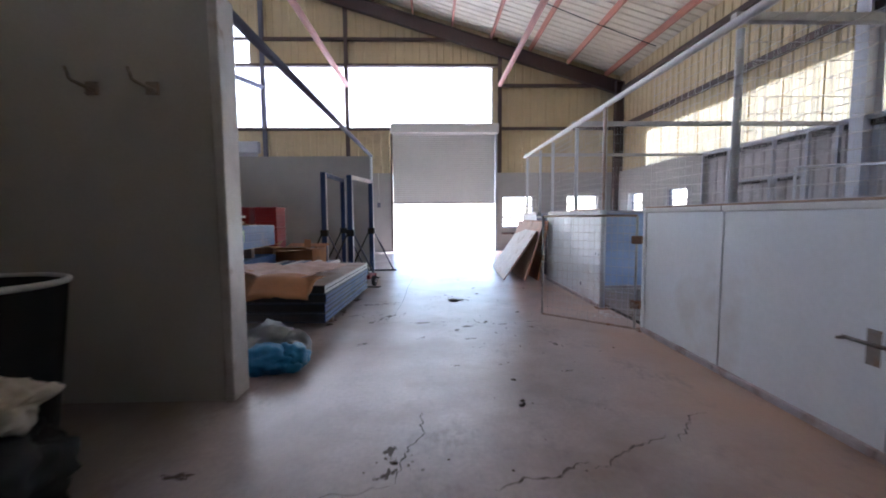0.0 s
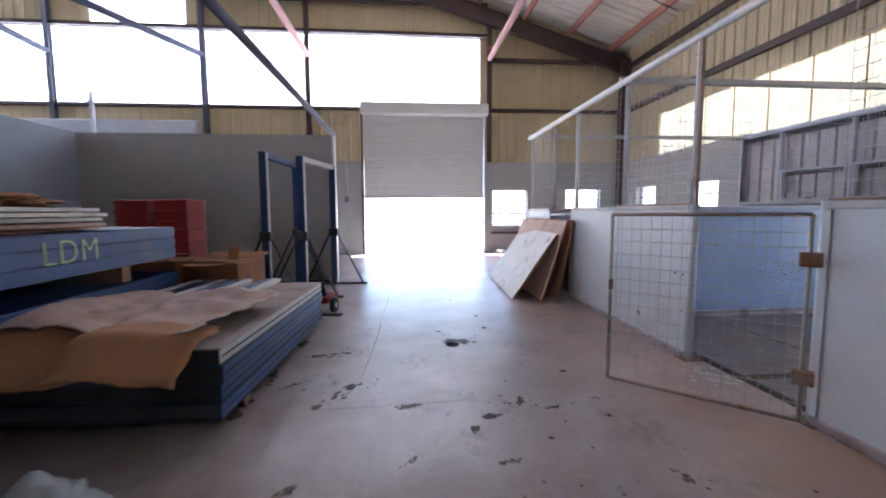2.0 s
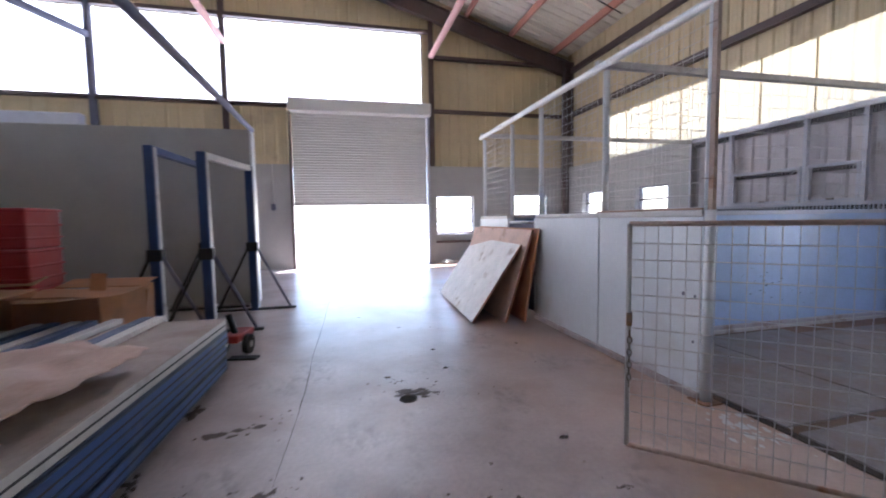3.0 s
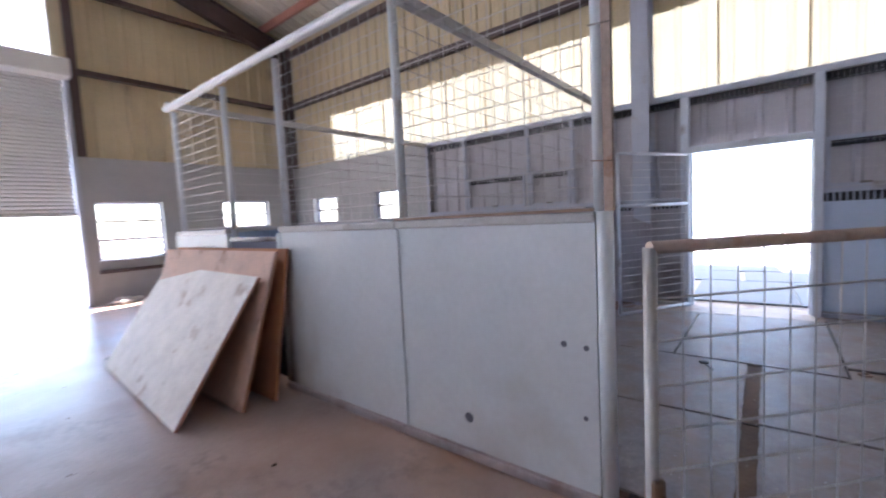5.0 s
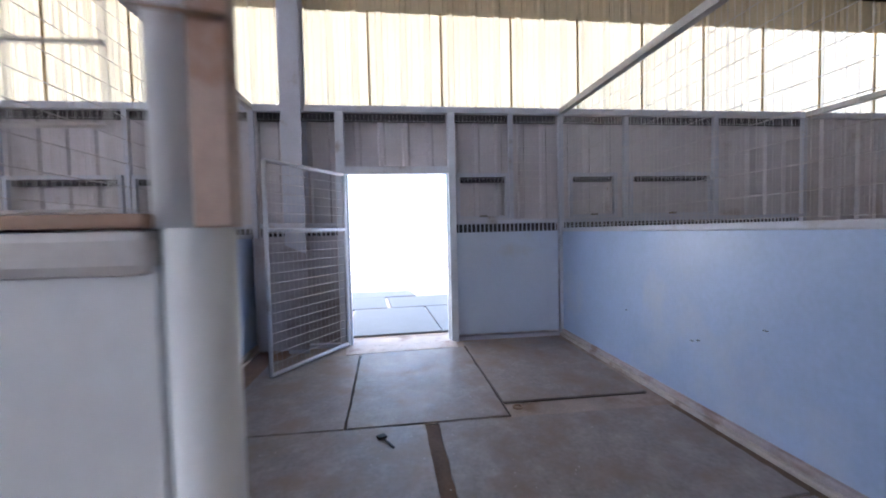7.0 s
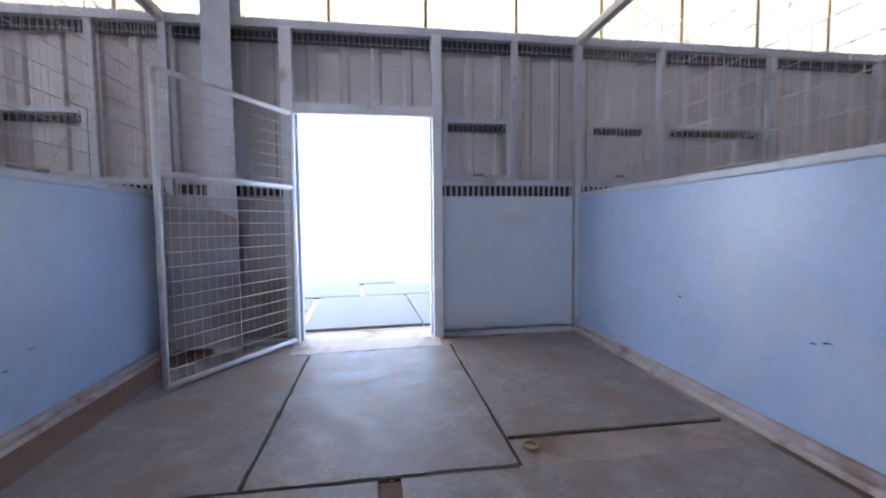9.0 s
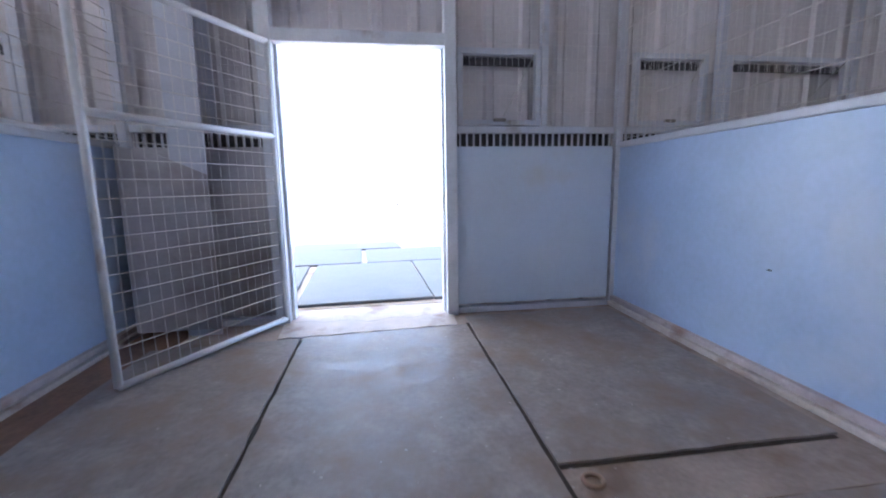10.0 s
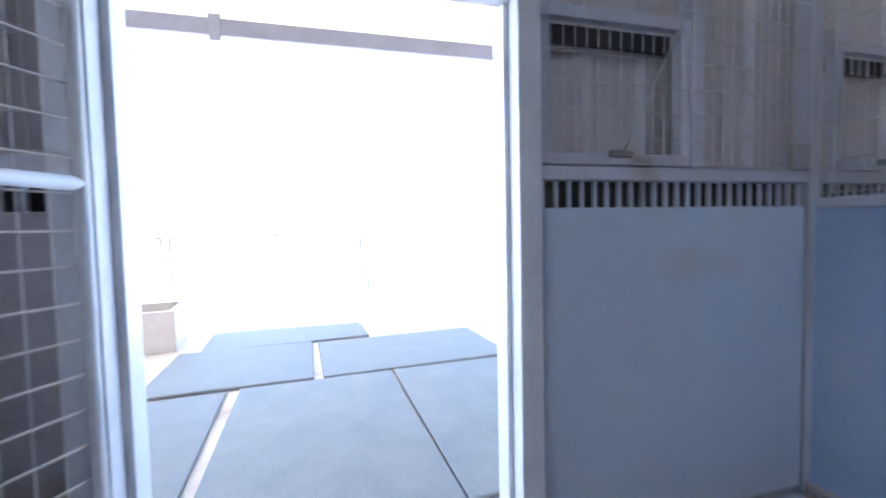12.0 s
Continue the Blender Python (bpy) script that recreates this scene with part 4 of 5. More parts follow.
def lump(bm, c, size, seed, rough=0.25, flat=None, sub=4):
    """A soft lump, flattened where it rests."""
    r = bmesh.ops.create_icosphere(bm, subdivisions=sub, radius=1.0)
    for v in r["verts"]:
        p = v.co.copy()
        k = 1 + rough * noise.noise(p * 1.3 + Vector((seed, seed * 1.7, 0))) + rough * 0.5 * noise.noise(p * 3.4 + Vector((0, seed, seed)))
        k -= 0.35 * rough * abs(noise.noise(p * 4.5 + Vector((seed, 0, seed)))) + 0.2 * rough * abs(noise.noise(p * 9 + Vector((seed, seed, 0))))
        v.co = Vector((c[0] + p.x * size[0] * k, c[1] + p.y * size[1] * k, c[2] + p.z * size[2] * k))
        if flat is not None:
            v.co.z = max(v.co.z, flat)
    for f in bm.faces:
        f.smooth = True
    return bm


def ring(bm, c, big, small, n=28, k=8):
    """A torus lying flat."""
    g = [[bm.verts.new((c[0] + (big + small * math.cos(6.2832 * j / k)) * math.cos(6.2832 * i / n), c[1] + (big + small * math.cos(6.2832 * j / k)) * math.sin(6.2832 * i / n), c[2] + small * math.sin(6.2832 * j / k))) for j in range(k)] for i in range(n)]
    for i in range(n):
        for j in range(k):
            bm.faces.new((g[i][j], g[(i + 1) % n][j], g[(i + 1) % n][(j + 1) % k], g[i][(j + 1) % k])).smooth = True
    return bm


# leaning plywood boards
def board(xb, xt, zt, y0, y1, th, material, label, turn=0.0):
    ang = math.atan2(zt, xt - xb)
    ln = math.hypot(zt, xt - xb)
    b = thing("plywood_board", label, "plywood board", "leaning boards")
    m = Matrix.Translation((xb, y0, 0.0)) @ Matrix.Rotation(radians(-turn), 4, "Z") @ Matrix.Rotation(-ang, 4, "Y")
    part("face_ply", box(bmesh.new(), 0.004, 0, th * 0.7, ln, y1 - y0, th, m), material, b)
    part("core", box(bmesh.new(), 0.004, 0, 0.002, ln, y1 - y0, th * 0.7 - 0.001, m), M_PLYRED, b)


board(1.265, 1.94, 1.0, 9.69, 12.03, 0.03, M_PLYWHITE, "whitewashed plywood board leaning on other boards", 3.0)
board(1.69, 2.07, 1.2, 9.58, 11.95, 0.03, M_PLYPINK, "tall orange-edged plywood board leaning on the stall front")
board(1.95, 2.15, 1.22, 9.56, 11.9, 0.025, M_PLYRED, "orange-brown board leaning upright on the stall front")

g2 = thing("closed_gate", "dark grey closed solid gate of the farther stall", "gate")
part("leaf", soften(box(bmesh.new(), FX - 0.02, 9.79, 0.08, FX + 0.02, 10.67, 1.28), 0.006), M_STEEL_BG, g2)
part("top_rail", rod(bmesh.new(), (FX, 9.79, 1.3), (FX, 10.67, 1.3), 0.022, 10), M_GALV, g2)

# slide bolt on the nearer stall front
sb = thing("slide_bolt", "rusty slide bolt on the stall front", "bolt")
part("plate", soften(box(bmesh.new(), FX - 0.032, 3.3, 0.5, FX - 0.023, 3.4, 0.7), 0.003), M_GATE, sb)
part("bar", rod(bmesh.new(), (FX - 0.045, 3.25, 0.62), (FX - 0.045, 3.52, 0.62), 0.011, 8), M_GATE, sb)
part("knob", rod(bmesh.new(), (FX - 0.045, 3.5, 0.62), (FX - 0.1, 3.5, 0.62), 0.01, 8), M_GATE, sb)

# dents and chips in the stall front, scuffs on the blue partition
for y, z, r in ((7.23, 0.77, 0.016), (7.12, 0.765, 0.014), (7.82, 0.24, 0.03), (7.13, 0.42, 0.012)):
    solid("chip", rod(bmesh.new(), (FX - 0.0235, y, z), (FX - 0.0225, y, z), r, 9), M_STEEL_BG, "small dark dent in the stall front", "chip", "chips", "stuff")
bm = bmesh.new()
for _ in range(34):
    x, z = random.gauss(4.6, 0.35), random.gauss(0.55, 0.12)
    box(bm, x, 8.4538, z, x + random.uniform(0.006, 0.05), 8.4546, z + random.uniform(0.003, 0.01))
for x, z in ((4.45, 0.55), (4.52, 0.53), (3.9, 0.75), (5.4, 0.6), (4.47, 0.545)):
    box(bm, x, 4.5954, z, x + random.uniform(0.01, 0.05), 4.5962, z + random.uniform(0.003, 0.009))
solid("scuffs", bm, M_BLACK, "dark scuff marks on the blue partitions", "scuff marks", kind="stuff")


def slab_stack(name, label, at, rx, rz, w, d, layers, t, gap, side, top):
    """Flat insulated panels lying on one another; each is a thing of its own."""
    for k in range(layers):
        ob = thing(name, label, "wall panel", name + " stack")
        ob.matrix_world = pose(at[0] + random.uniform(-0.012, 0.012), at[1] + random.uniform(-0.03, 0.03), at[2] + k * (t + gap), rx, 0, rz)
        part("core", box(bmesh.new(), 0.012, 0.012, 0.012, w - 0.012, d - 0.012, t - 0.012), M_FOAM, ob)
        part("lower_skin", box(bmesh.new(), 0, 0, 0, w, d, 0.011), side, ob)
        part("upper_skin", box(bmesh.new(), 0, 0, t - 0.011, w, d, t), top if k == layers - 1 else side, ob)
        for x0 in (0.0, w - 0.011):
            part("edge_strip", soften(box(bmesh.new(), x0, 0, 0.0125, x0 + 0.011, d, t - 0.0125), 0.003, 1), M_GALV if k == layers - 1 else M_STEELBLUE, ob)
            part("groove", box(bmesh.new(), x0 - 0.0012 if x0 == 0 else x0 + 0.0112, 0.02, t * 0.45, x0 - 0.0002 if x0 == 0 else x0 + 0.0122, d - 0.02, t * 0.45 + 0.012), M_FOAM, ob)


# two timbers under the big stack, then five panels
for y in (6.45, 8.1):
    solid("bearer", soften(box(bmesh.new(), -3.12, y, 0, -1.5, y + 0.1, 0.07), 0.006), M_TIMBER, "rough timber bearer under the panel stack", "timber", "bearers")
# skins carry painted shade for the front end, edge strips the lit blue
slab_stack("insulated_panel", "blue-edged insulated wall panel lying in a stack", (-3.215, 6.2, 0.076), 0, -3.0, 1.72, 2.42, 4, 0.11, 0.004, M_PANELSHADE, M_DUSTYSKIN)
# bars lying on top of the stack; the dark blue ones are added for the dark gaps between
for x, l, m, lab in ((-2.98, 1.0, M_GALV, "bright"), (-2.86, 1.05, M_NAVY, "dark blue"), (-2.72, 1.15, M_GALV, "bright"), (-2.60, 1.1, M_NAVY, "dark blue"), (-2.42, 1.1, M_GALV, "bright"), (-2.20, 1.2, M_NAVY, "dark blue"), (-2.10, 1.15, M_GALV, "bright")):
    ob = solid("steel_channel", soften(box(bmesh.new(), 0, 0, 0, 0.085, l, 0.042), 0.005), m, lab + " bar in the row of steel channels and dark gaps on the panel stack", "steel channel", "loose channels")
    ob.matrix_world = pose(x + 0.1, 8.6 - l, 0.5335, 0, 0, -3.0)

# cardboard over the near end of the stack
def drape(x, y):
    edge = 0.0 if y > 0.28 else -(0.28 - y) * (0.62 + 0.25 * math.sin(x * 3.7))
    return 0.04 + edge + 0.022 * math.sin(x * 5.1 + y * 2) + 0.075 * noise.noise(Vector((x * 3.1, y * 3.1, 3.1))) + 0.03 * abs(noise.noise(Vector((x * 7, y * 6, 2.2)))) + 0.014 * noise.noise(Vector((x * 11, y * 11, 1.1)))


leaf_sheet("cardboard_sheet", 1.0, 0.8, 22, 18, drape, 0.005, M_CARD, "large crumpled brown cardboard sheet hanging over the panel stack", "cardboard", pose(-2.97, 5.93, 0.56, 0, 0, 6))
leaf_sheet("cardboard_sheet", 1.5, 1.3, 30, 30, lambda x, y: 0.05 + 0.02 * math.sin(x * 4 + y * 3.1) + 0.1 * abs(noise.noise(Vector((x * 2.6, y * 2.0, 7.7)))) + 0.025 * abs(noise.noise(Vector((x * 6, y * 6, 1.7)))) + 0.014 * noise.noise(Vector((x * 9, y * 9, 4.1))), 0.005, M_CARDPALE, "faded pinkish cardboard sheet on the panel stack", "cardboard", pose(-3.15, 6.32, 0.56, 0, 0, -9))
leaf_sheet("cardboard_sheet", 0.75, 0.55, 14, 12, lambda x, y: 0.06 + (-(0.25 - y) * 0.75 if y < 0.25 else 0) + 0.02 * math.sin(x * 6), 0.005, M_CARD, "brown cardboard flap hanging over the panel stack", "cardboard", pose(-2.36, 5.9, 0.56, 0, 0, -7))

# second stack behind: deep blue coated frames and white boards
SX = -2.9
for y in (5.5, 7.0):
    solid("crate_block", soften(box(bmesh.new(), -4.5, y, 0, SX - 0.05, y + 0.25, 0.445), 0.01), M_TIMBER, "dark timber block carrying the panel stack", "timber", "bearers")


def deep_panel(z0, h, y0, y1, writing=False):
    p = thing("deep_panel", "long blue coated steel panel with ribbed side" + (" and pale green lettering" if writing else ""), "steel panel", "deep panels")
    part("web", box(bmesh.new(), -4.6, y0, z0, SX - 0.02, y1, z0 + h), M_STEELBLUE, p)
    for k in range(3):
        zz = z0 + h * k / 3
        part("rib", soften(box(bmesh.new(), SX - 0.02, y0, zz + 0.006, SX, y1, zz + h / 3 - 0.006), 0.006), M_STEELBLUE, p)
    if writing:
        cu = bpy.data.curves.new("lettering", "FONT")
        cu.body, cu.size, cu.extrude, cu.offset, cu.space_character = "LDM", 0.26, 0.001, -0.004, 1.12
        cu.materials.append(M_GREENPAINT)
        ob = new("lettering", cu)
        ob.parent = p
        ob.matrix_world = pose(SX + 0.004, 6.66, z0 + 0.11, 90, 0, 90)
    return p


deep_panel(0.45, 0.26, 5.2, 8.38)
for y in (5.6, 7.6):
    solid("spacer", soften(box(bmesh.new(), -4.5, y, 0.714, SX - 0.08, y + 0.12, 0.866), 0.006), M_TIMBER, "dark timber spacer between panels", "timber", "bearers")
deep_panel(0.87, 0.335, 5.2, 8.36, True)
leaf_sheet("cardboard_sheet", 1.5, 2.0, 16, 16, lambda x, y: 0.012 + 0.012 * abs(math.sin(x * 3 + y * 2)), 0.005, M_CARD, "brown cardboard sheet between stacked panels", "cardboard", pose(-4.45, 5.7, 1.207, 0, 0, -1))
for k, (x1, m) in enumerate(((-3.02, M_CARDPALE), (-3.08, M_PANELTOP), (-3.0, M_PLYWHITE), (-3.1, M_PANELTOP))):
    z = 1.245 + 0.042 * k
    ob = thing("white_board", "white faced board lying on the blue panels", "board", "white boards")
    part("slab", soften(box(bmesh.new(), -4.5, 5.2, z, x1, 7.5 + 0.05 * (k % 2), z + 0.03), 0.004), m, ob)
    for y in (5.3, 7.2):
        part("batten", box(bmesh.new(), -4.4, y, z + 0.0305, x1 - 0.1, y + 0.05, z + 0.0415), M_TIMBER, ob)
solid("plastic_wrap", lump(lump(bmesh.new(), (-3.55, 6.2, 1.485), (0.2, 0.25, 0.1), 3.0, 0.7, 1.403), (-3.35, 6.5, 1.455), (0.16, 0.14, 0.07), 9.0, 0.8, 1.403), M_PANELTOP, "crumpled white plastic wrap on the board stack", "plastic wrap")
solid("rag_heap", lump(bmesh.new(), (-3.4, 7.0, 1.445), (0.3, 0.2, 0.05), 5.0, 0.8, 1.403), M_CARD, "crumpled brown paper on the board stack", "paper")

# red bins, boxes, blue steel frames in the depth of the bay
for x, y, n in ((-3.36, 9.42, 4), (-3.95, 9.6, 4)):
    for k in range(n):
        c = thing("red_crate", "red ribbed plastic crate in a stack", "crate", "red crates", at=(x, y, k * 0.384))
        part("shell", soften(box(bmesh.new(), -0.2, -0.25, 0.0, 0.2, 0.25, 0.382), 0.02, 2), M_RED, c)
        for z in (0.1, 0.22, 0.36):
            part("rib", soften(box(bmesh.new(), -0.212, -0.262, z - 0.012, 0.212, 0.262, z + 0.012), 0.006, 1), M_RED, c)


def carton(x, y, z, w, d, h, rz, flap=True):
    c = thing("cardboard_box", "crumpled brown cardboard box with open flaps", "cardboard box", "cartons", at=(x, y, z), rz=rz)
    bm = bmesh.new()
    box(bm, -w / 2, -d / 2, 0, w / 2, d / 2, h)
    bmesh.ops.subdivide_edges(bm, edges=bm.edges, cuts=4, use_grid_fill=True)
    for v in bm.verts:
        n3 = noise.noise_vector(v.co * 2.2 + Vector((x, y, 0)))
        v.co += Vector((n3.x * 0.05, n3.y * 0.05, n3.z * 0.05 * (v.co.z > 0.02)))
    part("carton", bm, M_CARD, c)
    if flap:
        for s in (-1, 1):
            part("flap", box(bmesh.new(), -w / 2 + 0.02, 0, 0, w / 2 - 0.02, d * 0.42, 0.006, pose(0, s * d / 2, h + 0.02, s * 12 + (0 if s > 0 else 180), 0, 0)), M_CARD, c)


carton(-3.5, 8.78, 0, 0.9, 0.6, 0.8, 6)
carton(-2.72, 8.98, 0, 0.85, 0.6, 0.74, -9)
carton(-2.75, 9.75, 0, 0.6, 0.5, 0.68, 14, False)
solid("paper_scrap", box(bmesh.new(), -0.06, 0, 0, 0.06, 0.004, 0.16, pose(-2.55, 9.0, 0.765, -14, 4, 10)), M_CARD, "upright scrap of brown card on a box", "card")


def steel_frame(near, far, h, lab):
    f = thing("portable_stand", lab, "steel frame", "blue steel frames")
    for k, (x, y) in enumerate((near, far)):
        part("upright", soften(box(bmesh.new(), x - 0.05, y - 0.06, 0.0, x + 0.05, y + 0.06, h), 0.006), M_NAVY, f)
        part("bright_strip", soften(box(bmesh.new(), x + 0.0505, y - 0.03, 0.1, x + 0.062, y + 0.03, h - 0.02), 0.003), M_GALV, f)
        part("foot", soften(box(bmesh.new(), x - 0.55, y - 0.04, 0.0, x + 0.6, y + 0.04, 0.03), 0.004), M_RUBBER, f)
        for s in (-1, 1):
            part("brace", rod(bmesh.new(), (x + s * 0.05, y, 1.0), (x + s * 0.52, y, 0.03), 0.018, 8), M_RUBBER if s < 0 else M_STEEL_BG, f)
        part("knuckle", soften(box(bmesh.new(), x - 0.08, y - 0.07, 0.92, x + 0.08, y + 0.07, 1.06), 0.01), M_RUBBER, f)
    part("head", soften(box(bmesh.new(), -0.05, 0, h - 0.08, 0.05, math.dist(near, far), h, pose(near[0], near[1], 0, 0, 0, math.degrees(math.atan2(-(far[0] - near[0]), far[1] - near[1])))), 0.006), M_NAVY if "navy" in lab else M_GALV, f)


steel_frame((-1.97, 10.2), (-1.71, 11.5), 2.22, "blue steel frame with a bright head bar on braced feet")
steel_frame((-2.52, 10.2), (-2.45, 11.8), 2.28, "navy blue steel frame standing on braced feet")

# hand trolley at the end of the stack
tr = thing("hand_trolley", "small red hand trolley with black wheels", "trolley", at=(-1.48, 9.2, 0), rz=-12)
part("body", soften(box(bmesh.new(), -0.09, -0.1, 0.14, 0.09, 0.3, 0.22), 0.02), M_RED, tr)
part("post", rod(bmesh.new(), (0, 0.05, 0.2), (-0.05, 0.02, 0.42), 0.03, 10), M_RUBBER, tr)
part("toe", soften(box(bmesh.new(), 0.02, -0.2, 0.004, 0.3, -0.08, 0.02), 0.004), M_RUBBER, tr)
for x in (-0.13, 0.13):
    w = part("wheel", rod(bmesh.new(), (x - 0.025, 0.05, 0.1), (x + 0.025, 0.05, 0.1), 0.1, 18), M_RUBBER, tr)
    part("hub", rod(bmesh.new(), (x - 0.03, 0.05, 0.1), (x + 0.03, 0.05, 0.1), 0.035, 12), M_GALV, w)

# sack and blue sheet beside the wall's end
bag = thing("sack", "grey woven sack half wrapped in bright blue plastic", "sack")
part("sack_body", lump(lump(bmesh.new(), (-1.72, 5.06, 0.15), (0.27, 0.27, 0.2), 2.0, 0.3, 0.0), (-1.56, 5.02, 0.13), (0.18, 0.2, 0.15), 6.0, 0.35, 0.0), M_SACK, bag)
part("blue_wrap", lump(lump(bmesh.new(), (-1.64, 4.8, 0.09), (0.27, 0.2, 0.14), 4.0, 0.35, 0.0), (-1.48, 4.86, 0.09), (0.16, 0.2, 0.13), 8.0, 0.3, 0.0), M_BLUEBAG, bag)

solid("rubble", lump(lump(bmesh.new(), (2.7, 16.75, 0.05), (0.16, 0.12, 0.09), 12.0, 0.5, 0.0, 3), (2.95, 16.82, 0.04), (0.12, 0.09, 0.06), 14.0, 0.5, 0.0, 3), M_APRON, "small heap of pale rubble beside the roller door", "rubble")

# hooks on the near cross wall
for x in (-2.54, -2.135):
    h = thing("wall_hook", "rusty iron hook on a square plate", "hook", "wall hooks", at=(x, 4.2, 2.22))
    part("plate", soften(box(bmesh.new(), -0.045, -0.015, -0.045, 0.045, 0.0, 0.045), 0.006), M_GATE, h)
    part("hook", rod(rod(bmesh.new(), (0.02, -0.01, -0.02), (-0.07, -0.1, 0.03), 0.011, 8), (-0.07, -0.1, 0.03), (-0.09, -0.11, 0.11), 0.01, 8), M_GATE, h)

# dark corner: bin and heaps of cloth
bn = thing("bin", "dark plastic bin with a thick pale rim", "bin", at=(-2.68, 3.45, 0))
bm = bmesh.new()
rings = []
for r, z in ((0.30, 0.0), (0.40, 0.98), (0.37, 0.98), (0.28, 0.05)):
    rings.append([bm.verts.new((r * math.cos(a * math.pi / 14), r * math.sin(a * math.pi / 14), z)) for a in range(28)])
for p, q in zip(rings, rings[1:]):
    for i in range(28):
        bm.faces.new((p[i], p[(i + 1) % 28], q[(i + 1) % 28], q[i])).smooth = True
bm.faces.new(rings[0])
bm.faces.new(rings[-1])
part("bucket", bm, M_PLASTICGREY, bn)
bm = ring(bmesh.new(), (0, 0, 0.985), 0.4, 0.018)
part("rim", bm, M_GALV, bn)
ch = thing("cloth_heap", "heap of dusty cream cloths and sacks", "cloth heap")
part("sack_lump", lump(lump(bmesh.new(), (-2.12, 2.9, 0.2), (0.26, 0.34, 0.26), 1.0, 0.4, 0.0), (-2.16, 2.9, 0.42), (0.2, 0.26, 0.16), 7.0, 0.4), M_PLASTICGREY, ch)
part("cloth", lump(bmesh.new(), (-2.02, 2.92, 0.56), (0.13, 0.18, 0.09), 4.0, 0.6), M_CREAMCLOTH, ch)
part("red_cloth", lump(bmesh.new(), (-2.16, 2.85, 0.6), (0.07, 0.1, 0.05), 5.0, 0.6), M_RED, ch)

# pale specks trodden into the stall mats
rs = random.Random(11)
bm = bmesh.new()
for _ in range(260):
    x, y, s = rs.uniform(2.5, 6.5), rs.gauss(6.3, 0.7), rs.uniform(0.002, 0.007)
    if 4.75 < y < 8.2:
        c = [bm.verts.new((x + s * rs.uniform(0.6, 1.6) * math.cos(a), y + s * rs.uniform(0.6, 1.6) * math.sin(a), 0.0186)) for a in (0.3, 1.9, 3.3, 4.9)]
        bm.faces.new(c)
solid("mat_specks", bm, M_APRON, "pale specks of dust and droppings on the mats", "specks", kind="stuff")
st = thing("dropped_strap", "dark leather strap end lying on a mat", "strap", at=(4.42, 6.885, 0.018), rz=28)
part("strap", soften(box(bmesh.new(), -0.11, -0.006, 0, 0.05, 0.006, 0.008), 0.002), M_RUBBER, st)
part("buckle", soften(box(bmesh.new(), 0.04, -0.03, 0, 0.09, 0.03, 0.014), 0.004), M_RUBBER, st)
bm = ring(bmesh.new(), (4.8, 5.87, 0.014), 0.035, 0.009)
solid("drain_ring", bm, M_TIMBER, "small dusty ring set in the bare floor strip", "ring")

rs = random.Random(31)
bm = bmesh.new()
for _ in range(46):
    x, y, w = rs.gauss(2.12, 0.1), rs.gauss(6.62, 0.13), rs.uniform(0.006, 0.03)
    bm.faces.new([bm.verts.new((x + w * rs.uniform(0.5, 1.3) * math.cos(a), y + 1.6 * w * rs.uniform(0.5, 1.3) * math.sin(a), 0.0042 + rs.uniform(0, 0.0012))) for a in (0.2, 1.1, 2.2, 3.1, 4.0, 5.2)])
solid("chalk_spill", bm, M_PANELTOP, "pale chalky powder spilt on the floor at the stall gateway", "powder", kind="stuff")

dr = thing("floor_drain", "small dark round drain set in the concrete floor", "drain", at=(0.1, 7.66, 0))
part("hole", rod(bmesh.new(), (0, 0, 0.0006), (0, 0, 0.0016), 0.06, 18), M_GAPDK, dr)
part("rim", ring(bmesh.new(), (0, 0, 0.003), 0.066, 0.005), M_GATE, dr)

# litter and cracks on the aisle floor
rng = random.Random(4)
bm = bmesh.new()
for k in range(60):
    y = rng.uniform(2.2, 13.5)
    x = rng.gauss(0.5, 0.7)
    s = rng.choice((0.006, 0.009, 0.012, 0.016, 0.028)) * rng.uniform(0.6, 1.3)
    a = rng.uniform(0, 6.28)
    n = 7
    rim = [bm.verts.new((x + s * rng.uniform(0.5, 1.3) * math.cos(a + i * 6.283 / n) * 1.3, y + s * rng.uniform(0.5, 1.2) * math.sin(a + i * 6.283 / n), 0.002 + rng.uniform(0, 0.25) * s)) for i in range(n)]
    c = bm.verts.new((x, y, 0.003 + s * rng.uniform(0.3, 0.7)))
    for i in range(n):
        bm.faces.new((rim[i], rim[(i + 1) % n], c))
solid("litter", bm, M_LEAF, "scattered dry leaves and dirt crumbs on the floor", "litter", kind="stuff")
bm = bmesh.new()
for cx, cy, n, sp in ((-0.9, 6.66, 26, 0.2), (-1.0, 7.5, 22, 0.2), (0.15, 7.86, 34, 0.2), (0.45, 6.3, 22, 0.3), (-0.42, 3.35, 18, 0.1), (0.65, 5.4, 16, 0.3)):
    for _ in range(n):
        x, y = rng.gauss(cx, sp), rng.gauss(cy, sp * 0.6)
        s = rng.uniform(0.002, 0.012)
        a = rng.uniform(0, 6.28)
        rim = [bm.verts.new((x + s * rng.uniform(0.5, 1.4) * math.cos(a + i * 1.257) * 1.4, y + s * rng.uniform(0.5, 1.2) * math.sin(a + i * 1.257), 0.0015)) for i in range(5)]
        c = bm.verts.new((x, y, 0.002 + s * rng.uniform(0.2, 0.6)))
        for i in range(5):
            bm.faces.new((rim[i], rim[(i + 1) % 5], c))
solid("dirt_clumps", bm, M_LEAF, "clumps of dark dirt and chaff on the floor", "litter", kind="stuff")


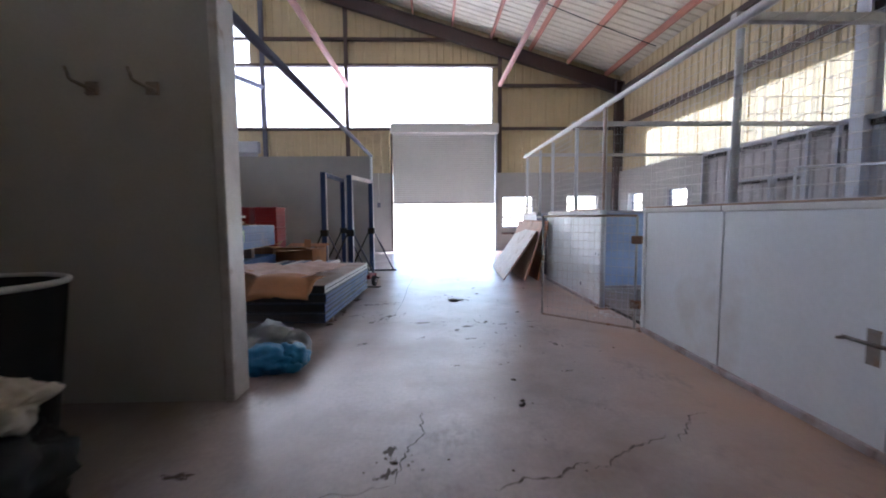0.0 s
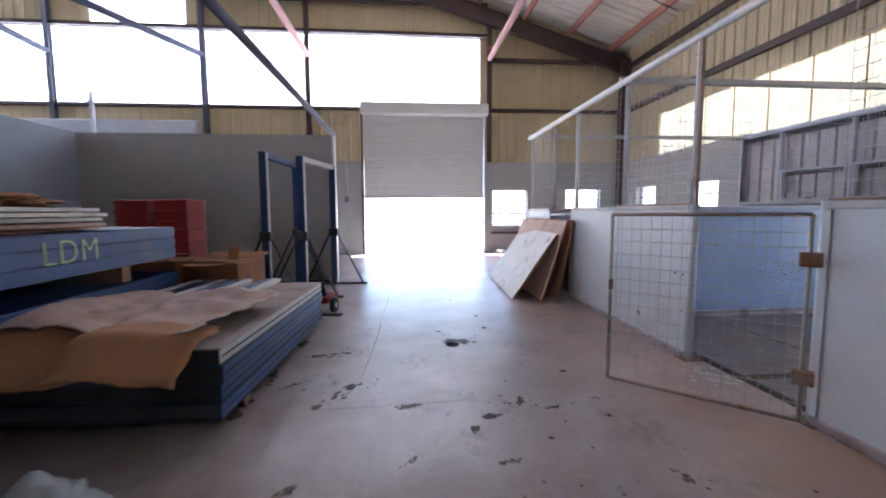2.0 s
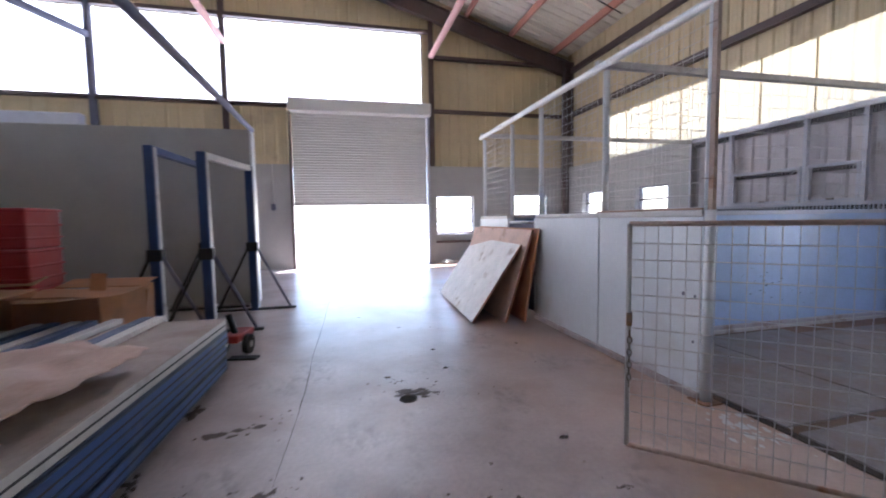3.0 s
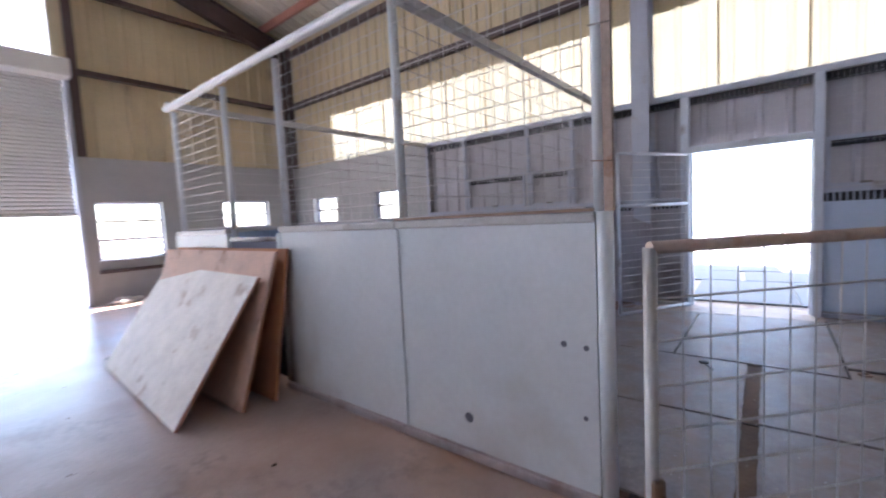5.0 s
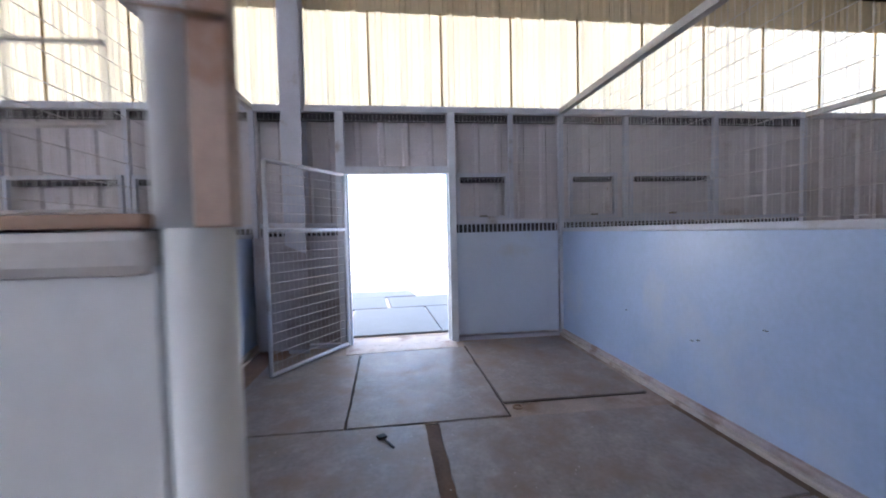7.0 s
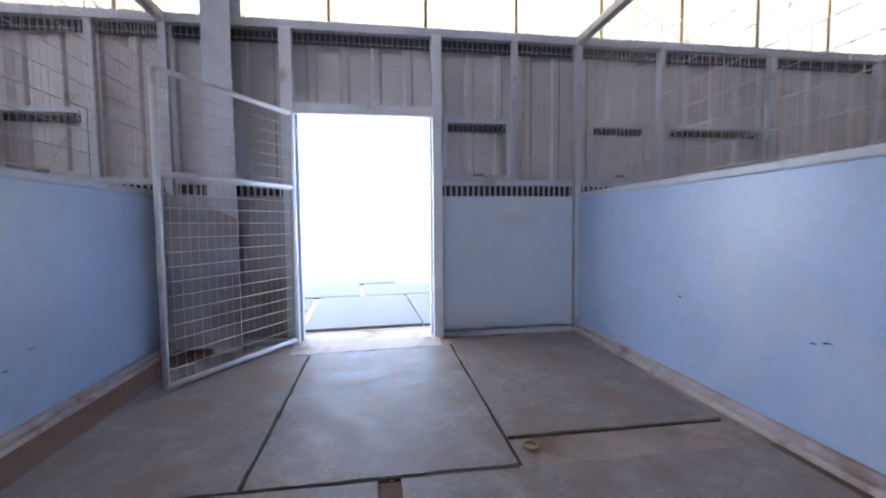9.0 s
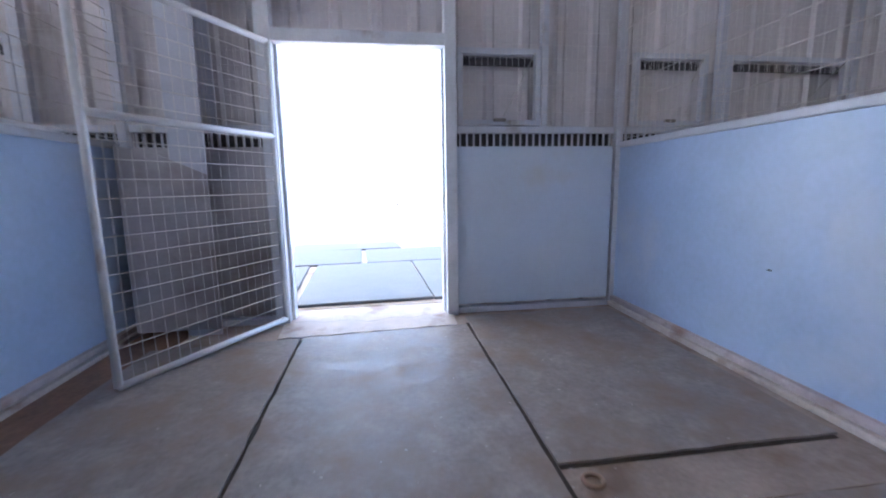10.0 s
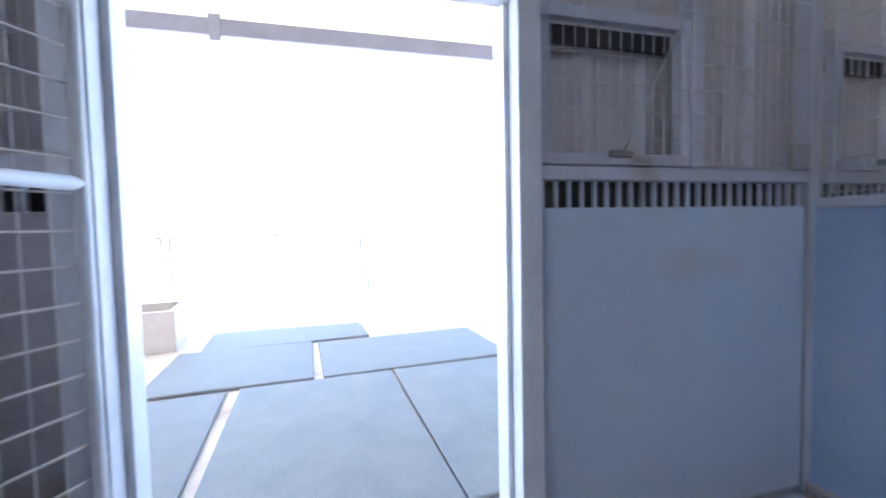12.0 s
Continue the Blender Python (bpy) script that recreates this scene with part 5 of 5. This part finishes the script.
def crack(a, b, w, seed, steps=26, wander=0.05, material=M_GAPDK):
    r = random.Random(seed)
    bm = bmesh.new()
    a, b = Vector(a), Vector(b)
    d = (b - a).normalized()
    s = Vector((-d.y, d.x))
    off, prev = 0.0, None
    for i in range(steps + 1):
        off += r.uniform(-wander, wander) * 0.5
        off *= 0.92
        p = a + (b - a) * i / steps + s * off
        ww = w * r.uniform(0.3, 1.2) * min(1, 0.15 + 4 * min(i, steps - i) / steps)
        cur = (bm.verts.new((p.x - s.x * ww, p.y - s.y * ww, 0.0012)), bm.verts.new((p.x + s.x * ww, p.y + s.y * ww, 0.0012)))
        if prev:
            bm.faces.new((prev[0], prev[1], cur[1], cur[0]))
        prev = cur
    return solid("floor_crack", bm, material, "irregular dark crack in the concrete floor", "crack", "floor cracks", "stuff")


crack((-0.44, 3.2), (-0.28, 3.95), 0.006, 1)
crack((0.07, 3.12), (0.62, 3.3), 0.009, 2, material=M_SMEAR)
crack((0.6, 3.295), (1.2, 3.55), 0.007, 3, material=M_SMEAR)
crack((1.18, 3.54), (1.62, 3.86), 0.005, 4, material=M_SMEAR)
crack((-0.44, 3.2), (-1.3, 3.0), 0.004, 5)


def smear(cx, cy, lx, ly, rz, seed, n=16):
    """Trodden dirt: a ragged flat patch with crumbs of its own round it."""
    r = random.Random(seed)
    bm = bmesh.new()
    m = pose(cx, cy, 0, 0, 0, rz)
    for _ in range(n):
        x, y, s = r.gauss(0, lx * 0.4), r.gauss(0, ly * 0.4), r.uniform(0.2, 0.5) * ly
        rim = []
        for i in range(11):
            a = i * 6.283 / 11
            rim.append(bm.verts.new(m @ Vector((x + 1.7 * s * r.uniform(0.45, 1.2) * math.cos(a), y + s * r.uniform(0.45, 1.2) * math.sin(a), 0.0008))))
        c = bm.verts.new(m @ Vector((x, y, 0.0015 + 0.04 * s)))
        for i in range(11):
            bm.faces.new((rim[i], rim[(i + 1) % 11], c))
    return solid("dirt_smear", bm, M_SMEAR, "dark smear of trodden dirt on the concrete floor", "dirt", "dirt smears", "stuff")


for k, q in enumerate(((-0.84, 6.66, 0.26, 0.075, 55), (-1.04, 7.55, 0.22, 0.06, 10), (-0.32, 6.44, 0.10, 0.045, 20), (0.16, 7.86, 0.24, 0.09, 5), (0.24, 6.24, 0.08, 0.04, 30), (0.1, 6.09, 0.06, 0.03, 80), (-0.91, 5.6, 0.08, 0.03, 50), (0.24, 5.74, 0.08, 0.025, 0), (1.1, 5.52, 0.1, 0.025, 110), (0.71, 6.34, 0.06, 0.022, 10), (0.49, 6.45, 0.09, 0.035, 60), (1.05, 6.44, 0.07, 0.018, -10), (-0.43, 3.48, 0.07, 0.035, 70), (-0.42, 3.28, 0.06, 0.03, 60), (-1.53, 3.3, 0.1, 0.035, 5), (-0.3, 5.8, 0.06, 0.02, 40), (0.03, 4.93, 0.05, 0.015, 0), (0.98, 4.76, 0.06, 0.016, 10), (-1.46, 6.45, 0.25, 0.05, 85), (-1.42, 7.1, 0.2, 0.04, 95), (-1.38, 7.95, 0.16, 0.06, 80), (-1.2, 6.9, 0.12, 0.03, 40))):
    smear(q[0] - 0.05, q[1] - (0.1 if q[1] > 4 else 0.0), *q[2:], 40 + k)
crack((-1.0, 6.35), (0.3, 6.4), 0.0025, 6, wander=0.015)
crack((-0.75, 6.4), (-0.6, 12.5), 0.004, 7, wander=0.02)
